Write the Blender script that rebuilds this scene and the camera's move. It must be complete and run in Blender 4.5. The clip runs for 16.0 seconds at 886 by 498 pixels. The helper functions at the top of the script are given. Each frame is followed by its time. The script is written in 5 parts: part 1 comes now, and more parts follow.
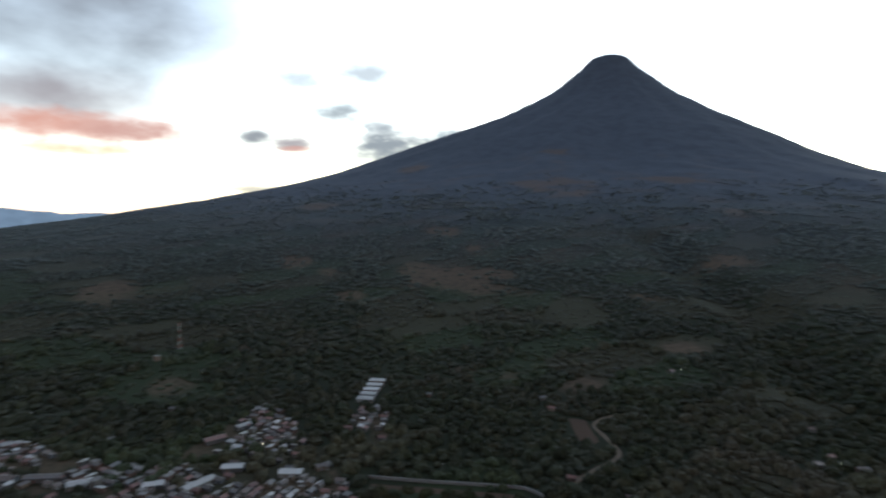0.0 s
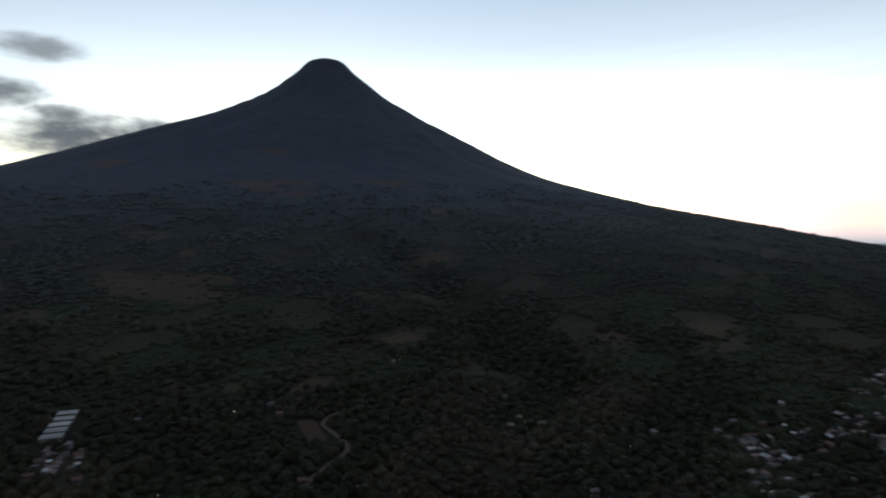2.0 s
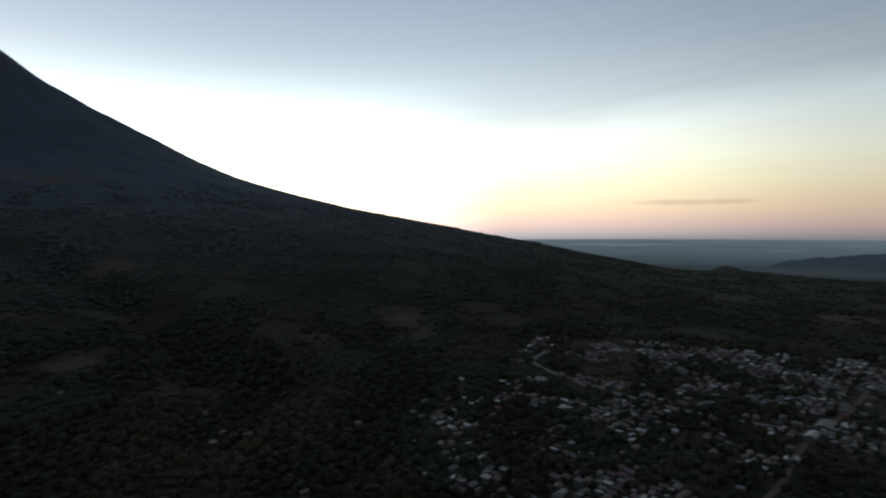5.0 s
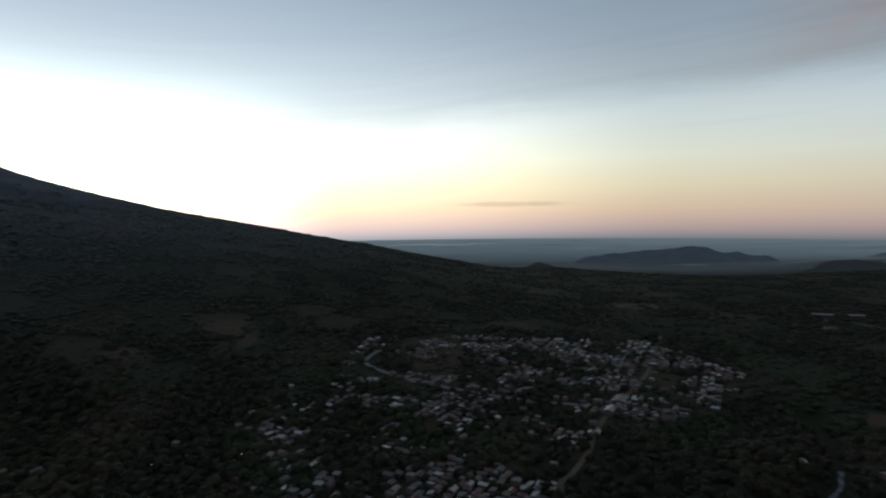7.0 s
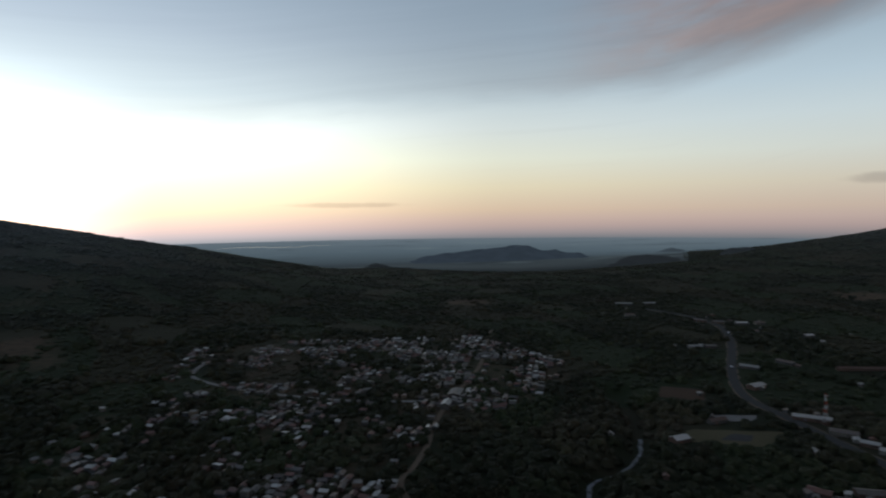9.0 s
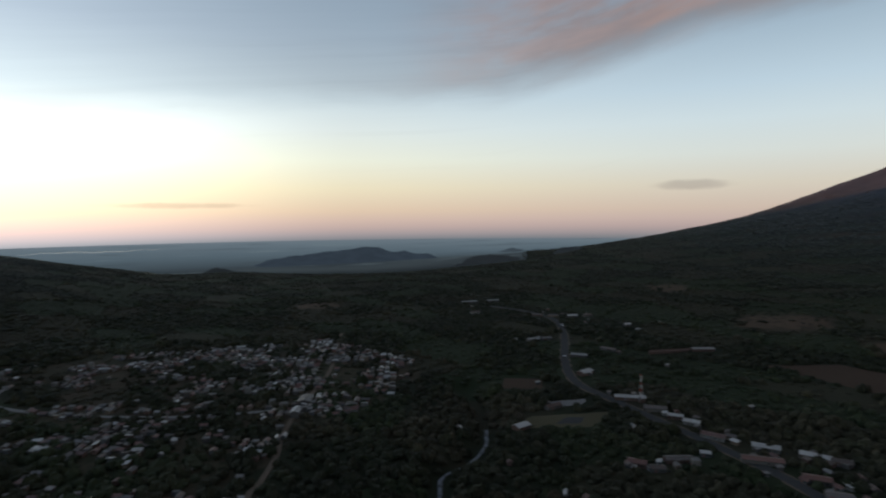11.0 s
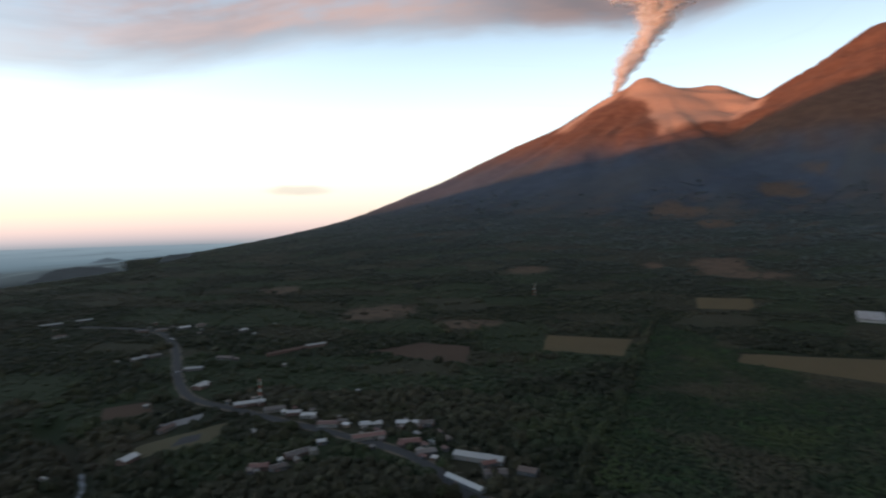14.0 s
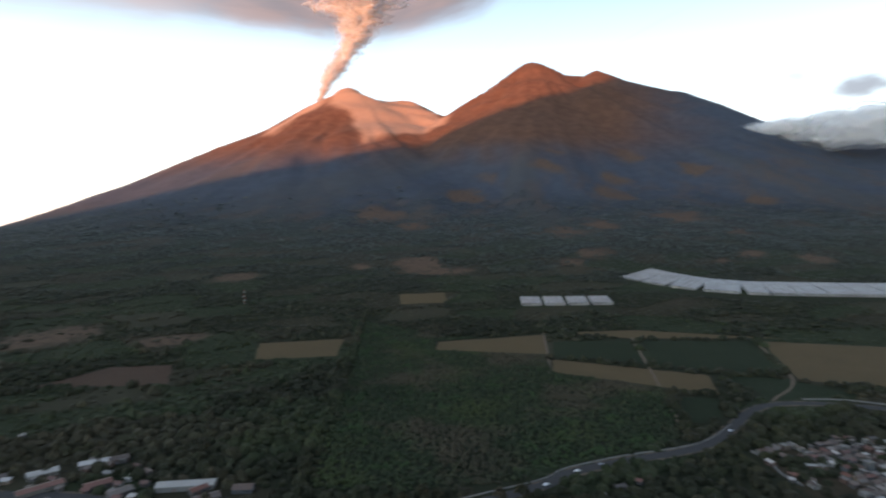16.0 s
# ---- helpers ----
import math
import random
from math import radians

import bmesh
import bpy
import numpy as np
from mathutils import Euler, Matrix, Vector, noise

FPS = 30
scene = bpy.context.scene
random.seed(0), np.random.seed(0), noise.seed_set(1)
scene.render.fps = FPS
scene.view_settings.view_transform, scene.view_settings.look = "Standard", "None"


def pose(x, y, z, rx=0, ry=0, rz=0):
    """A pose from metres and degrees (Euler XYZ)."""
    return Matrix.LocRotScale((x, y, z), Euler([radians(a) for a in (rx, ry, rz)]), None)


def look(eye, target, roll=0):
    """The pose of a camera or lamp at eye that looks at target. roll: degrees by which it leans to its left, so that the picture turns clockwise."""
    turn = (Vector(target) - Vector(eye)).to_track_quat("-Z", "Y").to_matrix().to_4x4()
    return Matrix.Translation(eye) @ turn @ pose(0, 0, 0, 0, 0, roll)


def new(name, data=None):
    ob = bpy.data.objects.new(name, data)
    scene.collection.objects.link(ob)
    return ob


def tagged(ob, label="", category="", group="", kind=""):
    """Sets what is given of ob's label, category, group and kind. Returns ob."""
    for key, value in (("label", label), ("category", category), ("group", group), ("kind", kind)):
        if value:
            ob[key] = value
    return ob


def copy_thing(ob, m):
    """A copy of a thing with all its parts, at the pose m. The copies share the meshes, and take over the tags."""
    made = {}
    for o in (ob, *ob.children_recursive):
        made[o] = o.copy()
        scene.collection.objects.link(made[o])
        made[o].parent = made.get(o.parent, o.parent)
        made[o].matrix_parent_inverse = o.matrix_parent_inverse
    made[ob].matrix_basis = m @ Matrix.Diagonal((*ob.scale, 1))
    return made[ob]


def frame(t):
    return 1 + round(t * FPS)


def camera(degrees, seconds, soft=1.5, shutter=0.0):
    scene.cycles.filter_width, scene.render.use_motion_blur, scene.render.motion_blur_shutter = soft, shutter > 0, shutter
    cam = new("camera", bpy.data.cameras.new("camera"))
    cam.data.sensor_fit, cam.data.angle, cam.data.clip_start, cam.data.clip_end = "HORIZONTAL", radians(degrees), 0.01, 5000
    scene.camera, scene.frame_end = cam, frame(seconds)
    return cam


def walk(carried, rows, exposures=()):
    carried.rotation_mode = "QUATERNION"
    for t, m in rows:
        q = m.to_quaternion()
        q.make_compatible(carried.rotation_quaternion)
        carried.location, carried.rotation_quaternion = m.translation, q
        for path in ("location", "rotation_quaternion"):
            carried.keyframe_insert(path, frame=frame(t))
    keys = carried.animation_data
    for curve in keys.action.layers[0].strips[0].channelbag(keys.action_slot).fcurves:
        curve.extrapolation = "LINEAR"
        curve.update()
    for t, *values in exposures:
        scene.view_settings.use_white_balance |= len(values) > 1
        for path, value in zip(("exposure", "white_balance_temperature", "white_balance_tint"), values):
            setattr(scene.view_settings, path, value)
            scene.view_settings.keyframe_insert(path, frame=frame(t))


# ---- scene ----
# The camera hovers in one place over the valley and turns clockwise.
cam = camera(74.6, 16.0, soft=2.1, shutter=0.75)
EYE = 200.0
PATH = [
    (0.0, 86.89, 0.22, -2.00), (0.5, 86.90, 0.25, -9.18), (1.0, 86.88, 0.37, -16.45),
    (1.5, 86.82, 0.50, -23.18), (2.0, 86.79, 0.57, -28.82), (2.5, 86.74, 0.51, -33.55),
    (3.0, 86.67, 0.60, -38.38), (3.5, 86.68, 0.61, -43.19), (4.0, 86.67, 0.71, -48.60),
    (4.5, 86.68, 0.73, -53.30), (7.0, 86.57, 0.74, -74.32), (7.5, 86.59, 0.61, -78.59),
    (8.0, 86.55, 0.71, -82.83), (8.5, 86.51, 0.77, -86.31), (9.0, 86.49, 0.73, -90.29),
    (11.5, 86.50, 0.48, -109.18), (12.0, 86.50, 0.43, -113.86), (12.5, 86.53, 0.41, -119.19),
    (13.0, 86.54, 0.70, -126.56), (13.5, 86.55, 0.70, -134.51), (14.0, 86.60, 0.56, -141.87),
    (14.5, 86.60, 0.54, -149.67), (15.0, 86.63, 0.63, -157.09), (15.5, 86.65, 0.64, -163.69),
    (16.0, 86.68, 0.76, -169.88),
]
EXPOSURES = [
    (0.0, 1.3), (1.0, 0.93), (2.0, 0.12), (3.0, -0.2), (4.5, -0.35), (7.0, -0.27), (9.0, -0.2),
    (11.5, 0.03), (12.5, 0.27), (13.5, 0.68), (14.5, 1.0), (16.0, 1.4),
]
walk(cam, [(t, pose(0, 0, EYE, rx, ry, rz)) for t, rx, ry, rz in PATH], EXPOSURES)

# ---------------------------------------------------------------- light
SUN_BEARING, SUN_ELEVATION = 14.5, -0.8   # the sun stands behind the dark cone, at sunrise


def bearing(b, r, z=0.0):
    """A place at a bearing (degrees clockwise from +y) and a distance."""
    return Vector((r * math.sin(radians(b)), r * math.cos(radians(b)), z))


sun = new("sun", bpy.data.lights.new("sun", "SUN"))
sun.data.energy, sun.data.angle, sun.data.color = 5.0, radians(0.53), (1.0, 0.34, 0.13)
sun.matrix_world = look(bearing(SUN_BEARING, 100, 100 * math.tan(radians(SUN_ELEVATION))), (0, 0, 0))


class Nodes:
    """A short way to write node trees."""

    def __init__(self, tree):
        self.tree = tree
        tree.nodes.clear()

    def add(self, kind, inputs=None, **props):
        n = self.tree.nodes.new(kind)
        for key, value in props.items():
            setattr(n, key, value)
        for key, value in (inputs or {}).items():
            if hasattr(value, "is_output"):
                self.tree.links.new(value, n.inputs[key])
            else:
                n.inputs[key].default_value = value
        return n

    def math(self, op, a, b=0.0, c=0.0, clamp=False):
        return self.add("ShaderNodeMath", {0: a, 1: b, 2: c}, operation=op, use_clamp=clamp).outputs[0]

    def vec(self, op, a, b=(0, 0, 0), scale=None):
        n = self.add("ShaderNodeVectorMath", {0: a, 1: b}, operation=op)
        if scale is not None:
            if hasattr(scale, "is_output"):
                self.tree.links.new(scale, n.inputs["Scale"])
            else:
                n.inputs["Scale"].default_value = scale
        return n.outputs["Value"] if op in ("DOT_PRODUCT", "LENGTH", "DISTANCE") else n.outputs["Vector"]

    def step(self, x, lo, hi, a=0.0, b=1.0):
        return self.add("ShaderNodeMapRange", {0: x, 1: lo, 2: hi, 3: a, 4: b}, interpolation_type="SMOOTHSTEP").outputs[0]

    def noise(self, vector, scale, detail=4.0, rough=0.55):
        return self.add("ShaderNodeTexNoise", {"Vector": vector, "Scale": scale, "Detail": detail, "Roughness": rough}).outputs["Fac"]

    def ramp(self, x, stops):
        n = self.add("ShaderNodeValToRGB", {0: x})
        e = n.color_ramp.elements
        while len(e) < len(stops):
            e.new(0.5)
        for item, (pos, col) in zip(e, stops):
            item.position, item.color = pos, (*col, 1)
        return n.outputs[0]

    def mix(self, f, a, b, blend="MIX"):
        n = self.add("ShaderNodeMix", {0: f}, data_type="RGBA", blend_type=blend)
        for socket, value in ((n.inputs[6], a), (n.inputs[7], b)):
            if hasattr(value, "is_output"):
                self.tree.links.new(value, socket)
            else:
                socket.default_value = (*value, 1)
        return n.outputs[2]


def make_world():
    world = bpy.data.worlds.new("dawn_sky")
    scene.world = world
    world.use_nodes = True
    n = Nodes(world.node_tree)
    way = n.add("ShaderNodeTexCoord").outputs["Generated"]
    x, y, z = n.add("ShaderNodeSeparateXYZ", {0: way}).outputs
    # a clear dawn sky
    sky = n.add("ShaderNodeTexSky", sky_type="NISHITA", sun_disc=False, sun_elevation=radians(SUN_ELEVATION),
                sun_rotation=radians(SUN_BEARING), altitude=1400.0, dust_density=2.0)
    flat = n.vec("NORMALIZE", n.add("ShaderNodeCombineXYZ", {0: x, 1: y, 2: 0.0}).outputs[0])
    near_sun = n.vec("DOT_PRODUCT", flat, tuple(bearing(GLOW_BEARING, 1)))
    h = n.math("MULTIPLY_ADD", z, 1.0, 0.1)
    cool = n.ramp(h, [(0.0, (.15, .18, .2)), (.05, (.28, .34, .4)), (.058, (.46, .5, .56)), (.067, (.82, .72, .74)), (.077, (1.15, .9, .87)), (.09, (1.4, 1.1, 1.0)), (.105, (1.55, 1.26, 1.06)),
                      (.143, (1.66, 1.56, 1.32)), (.19, (1.66, 1.8, 1.74)), (.24, (1.52, 1.8, 1.92)), (.29, (1.26, 1.6, 1.85)),
                      (.38, (.84, 1.12, 1.38)), (.5, (.38, .56, .8)), (1.0, (.16, .26, .45))])
    warm = n.ramp(h, [(0.0, (.26, .26, .26)), (.05, (.36, .42, .48)), (.058, (.68, .7, .76)), (.067, (1.1, .95, .97)), (.077, (1.5, 1.15, 1.05)), (.09, (1.85, 1.38, 1.12)), (.105, (2.15, 1.65, 1.15)),
                      (.143, (2.4, 2.15, 1.45)), (.19, (2.4, 2.45, 1.95)), (.24, (2.05, 2.2, 2.1)), (.29, (1.65, 1.9, 1.98)),
                      (.38, (1.2, 1.42, 1.65)), (.5, (.75, 1.0, 1.3)), (1.0, (.2, .33, .55))])
    air = n.mix(n.step(near_sun, -0.25, 1.0), cool, warm)
    air = n.vec("SCALE", air, scale=n.math("MULTIPLY_ADD", n.step(near_sun, 0.45, 1.0, 0.0, 0.95), n.step(z, 0.36, 0.08, 0.45, 1.0), 1.0))
    # the brightest sky, just above the hidden sun
    air = n.vec("SCALE", air, scale=n.math("MULTIPLY_ADD", n.step(near_sun, 0.86, 1.0, 0.0, 1.3), n.step(z, 0.27, 0.01), 1.0))
    air = n.mix(1.0, air, n.vec("SCALE", sky.outputs[0], scale=0.1), "ADD")
    # a thin sheet of cloud and ash, drifting from the smoking crater; its lower rim sinks towards the sunrise
    b = n.math("MULTIPLY", n.math("ARCTAN2", x, y), 57.2958)
    b = n.math("SUBTRACT", n.math("MODULO", n.math("ADD", b, 450.0), 360.0), 90.0)
    e = n.math("MULTIPLY", n.math("ARCSINE", z), 57.2958)
    rim = n.math("MULTIPLY", n.ramp(n.math("DIVIDE", n.math("SUBTRACT", b, 20.0), 200.0), [((k - 20) / 200, (v / 40,) * 3) for k, v in SHEET_RIM]), 40.0)
    q = n.math("SUBTRACT", e, rim)

    def sheet_noise(sb, sq, shift, detail=5.0, rough=0.55):
        return n.noise(n.add("ShaderNodeCombineXYZ", {0: n.math("MULTIPLY", b, sb), 1: n.math("MULTIPLY", q, sq), 2: shift}).outputs[0], 1.0, detail, rough)

    broad, fine, thread = sheet_noise(.05, .24, 0.0), sheet_noise(.13, .42, 7.0), sheet_noise(.035, 1.1, 3.0, 6.0, 0.62)
    edge = n.math("ADD", q, n.math("MULTIPLY_ADD", n.math("SUBTRACT", broad, 0.5), 3.2, n.math("MULTIPLY", n.math("SUBTRACT", fine, 0.5), 1.6)))
    body = n.step(edge, n.step(b, 100, 140, -0.9, -0.9), n.step(b, 90, 150, 2.8, 2.2))
    dense = n.math("MULTIPLY", body, n.ramp(n.math("DIVIDE", b, 200.0), [(.1, (.1,) * 3), (.2, (.3,) * 3), (.35, (.5,) * 3), (.5, (.66,) * 3), (.62, (.9,) * 3), (.8, (.95,) * 3), (1.0, (.9,) * 3)]))
    dense = n.math("MULTIPLY", dense, n.math("MAXIMUM", n.step(thread, .25, .6, .88, 1.0), n.step(b, 95, 115)))
    veil = n.mix(n.step(edge, 0.0, 8.0), n.mix(0.55, air, (.63, .75, .88)), n.mix(0.7, air, (.58, .77, .98)))
    mauve = n.mix(n.step(fine, .35, .65), (.56, .56, .62), (.68, .59, .6))
    under = n.math("MULTIPLY", n.step(edge, 5.5, 1.0), n.step(b, 86, 124, 0.0, 0.8))
    tone = n.mix(under, veil, mauve)
    rose = n.mix(n.step(broad, .35, .62), (.56, .45, .46), (.92, .6, .52))
    lit = n.math("MULTIPLY", n.math("MULTIPLY", n.step(edge, 1.0, 3.6), n.step(edge, 15.0, 7.0)), n.math("MULTIPLY", n.step(b, 98, 116, 0.0, 0.85), n.step(fine, .28, .58, .25, 1.0)))
    tone = n.mix(lit, tone, rose)
    tone = n.mix(n.math("MULTIPLY", n.step(b, 136, 156), n.step(edge, -0.5, 1.5, 0.4, 0.95)), tone, n.mix(n.step(fine, .35, .65), (.33, .26, .27), (.46, .32, .3)))
    air = n.mix(dense, air, tone)
    # pale threads below the sheet
    air = n.mix(n.math("MULTIPLY", n.math("MULTIPLY", n.step(thread, .55, .72), n.step(e, 1.0, 5.0)), n.step(b, 20, 50, 0.0, 0.08)), air, n.vec("MULTIPLY", air, (.62, .6, .62)))
    # small clouds: bearing, elevation, width, height, strength, colour
    puff = n.noise(n.vec("MULTIPLY", way, (1.0, 1.0, 1.9)), 6.5, 4.0, 0.5)
    wisp = n.math("MULTIPLY_ADD", n.noise(n.vec("MULTIPLY", way, (1.0, 1.0, 2.2)), 26.0, 5.0, 0.6), 0.6, n.math("MULTIPLY", puff, 0.4))
    for cb, ce, w, t, f, c in CLOUDS:
        mid = bearing(cb, math.cos(radians(ce)), math.sin(radians(ce)))
        side, up = bearing(cb + 90, 1), Vector((0, 0, 1))
        d = n.vec("SUBTRACT", way, tuple(mid))
        u = n.math("DIVIDE", n.vec("DOT_PRODUCT", d, tuple(side)), math.sin(radians(w)))
        v = n.math("DIVIDE", n.vec("DOT_PRODUCT", d, tuple(up)), math.sin(radians(t)))
        front = n.math("GREATER_THAN", n.vec("DOT_PRODUCT", way, tuple(mid)), 0.0)
        q = n.math("ADD", n.math("MULTIPLY", u, u), n.math("MULTIPLY", v, v))
        q = n.math("SUBTRACT", n.math("MULTIPLY_ADD", n.math("SUBTRACT", puff if w > 9 else wisp, 0.5), 2.3 if w > 9 else 3.0, 1.0), q)
        air = n.mix(n.math("MULTIPLY", n.math("MULTIPLY", n.step(q, -0.9 if w > 9 else -0.7, 1.6 if w > 9 else 1.1), f), front), air, c)
    n.add("ShaderNodeOutputWorld", {0: n.add("ShaderNodeBackground", {0: air, 1: SKY_STRENGTH}).outputs[0]})


GLOW_BEARING, SKY_STRENGTH = 34.0, 0.4
GREY, ROSE, DARK = (.24, .27, .32), (.75, .36, .28), (.17, .2, .25)
SHEET_RIM = [(20, 5), (37, 5.2), (50, 6.0), (69, 7.2), (81, 8.9), (94, 10.0), (111, 10.7), (120, 12.6), (128, 14.8), (136, 15.9), (146, 16.7), (157, 16.0), (164, 16.0), (174, 18.6), (184, 26), (220, 40)]
CLOUDS = [
    (-31, 16.5, 13, 6.5, .95, GREY), (-33, 9.8, 12, 2.4, .9, (.36, .33, .36)), (-30, 7.6, 9, 1.3, .9, ROSE), (-26, 7.5, 4.5, .9, .8, (.66, .4, .36)), (-29.5, 5.8, 5.5, .6, .8, (1.0, .5, .26)),
    (-15.6, 7.5, 1.7, .75, .95, GREY), (-12.3, 7.0, 2.6, .85, .95, (.36, .33, .37)), (-11.9, 6.5, 1.6, .3, .7, (.75, .42, .36)), (-7.9, 10.0, 3.0, 1.15, .92, (.3, .36, .41)), (-5.6, 13.6, 3.0, 1.0, .85, (.46, .52, .58)),
    (-11.6, 12.8, 2.6, .85, .75, (.4, .45, .5)), (-2.8, 7.0, 6.0, 2.1, .97, (.25, .3, .36)), (-4.4, 8.8, 1.8, .6, .8, (.34, .4, .46)), (2.6, 8.0, 2.4, .9, .85, (.3, .38, .46)), (-15.6, 2.7, 2.4, .35, .8, (.3, .34, .38)),
    (205.3, 9.7, 2.2, .9, .92, (.42, .45, .52)), (201, 11.0, 1.0, .45, .6, (.5, .53, .6)), (128.3, 2.4, 3.2, .45, .34, (.5, .42, .44)), (81, .9, 6, .25, .26, (.75, .5, .38)),
]
make_world()

# ---------------------------------------------------------------- the lie of the land
def smooth(a, b, x):
    t = np.clip((x - a) / (b - a), 0, 1)
    return t * t * (3 - 2 * t)


def curve(x, k, v):
    """A smooth line through a few knots, without overshoot."""
    k, v = np.array(k, float), np.array(v, float)
    d = np.diff(v) / np.diff(k)
    m = np.zeros(len(k))
    m[0], m[-1] = d[0], d[-1]
    for i in range(1, len(k) - 1):
        m[i] = 0 if d[i - 1] * d[i] <= 0 else 2 * d[i - 1] * d[i] / (d[i - 1] + d[i])
    i = np.clip(np.searchsorted(k, x) - 1, 0, len(k) - 2)
    h = k[i + 1] - k[i]
    t = np.clip((x - k[i]) / h, 0, 1)
    return (2 * t**3 - 3 * t**2 + 1) * v[i] + (t**3 - 2 * t**2 + t) * h * m[i] + (3 * t**2 - 2 * t**3) * v[i + 1] + (t**3 - t**2) * h * m[i + 1]


def blend_max(a, b, k):
    h = np.clip(.5 + .5 * (a - b) / k, 0, 1)
    return b * (1 - h) + a * h + k * h * (1 - h)


def lattice(ix, iy, seed):
    v = (ix.astype(np.int64) * 374761393 + iy.astype(np.int64) * 668265263 + seed * 974634541) & 0x7fffffff
    v = ((v ^ (v >> 13)) * 1274126177) & 0x7fffffff
    return ((v ^ (v >> 16)) & 0xffff) / 65535.0


def grain(x, y, size, octaves=4, seed=0):
    """Value noise from 0 to 1 in the plan, whose largest forms are size metres across."""
    total, weight, amp = 0.0, 0.0, 1.0
    for o in range(octaves):
        u, v = x / size * 2**o, y / size * 2**o
        iu, iv = np.floor(u), np.floor(v)
        fu, fv = u - iu, v - iv
        fu, fv = fu * fu * (3 - 2 * fu), fv * fv * (3 - 2 * fv)
        a, b = lattice(iu, iv, seed + o), lattice(iu + 1, iv, seed + o)
        c, d = lattice(iu, iv + 1, seed + o), lattice(iu + 1, iv + 1, seed + o)
        total = total + amp * ((a * (1 - fu) + b * fu) * (1 - fv) + (c * (1 - fu) + d * fu) * fv)
        weight += amp
        amp *= 0.5
    return total / weight


DARK_CONE = dict(at=bearing(17.73, 4200), radii=(0, 95, 200, 400, 700, 1100, 1700, 2500, 3400, 5200),
                 heights=(1264, 1284, 1198, 1039, 868, 687, 444, 252, 105, -182))
SMOKING_CONE = dict(at=bearing(160.9, 4300), radii=(0, 50, 150, 350, 650, 1000, 1500, 2200, 3100, 5200),
                    heights=(1172, 1160, 1088, 968, 792, 628, 410, 190, 58, -21))
TWIN_PEAK = dict(at=bearing(178.67, 4400), radii=(0, 50, 150, 350, 650, 1000, 1500, 2200, 3100, 5200),
                 heights=(1324, 1312, 1249, 1100, 892, 655, 370, 200, 80, -100))


def away(x, y, at):
    return np.hypot(x - at[0], y - at[1])


def ridge(x, y, a, b, za, zb, slope, dip=10):
    """A crest between two places, falling away to both sides."""
    t = np.clip(((x - a[0]) * (b[0] - a[0]) + (y - a[1]) * (b[1] - a[1])) / ((b[0] - a[0])**2 + (b[1] - a[1])**2), 0, 1)
    sag = 4 * t * (1 - t) * dip
    return za + (zb - za) * t - sag - slope * np.hypot(x - a[0] - t * (b[0] - a[0]), y - a[1] - t * (b[1] - a[1]))


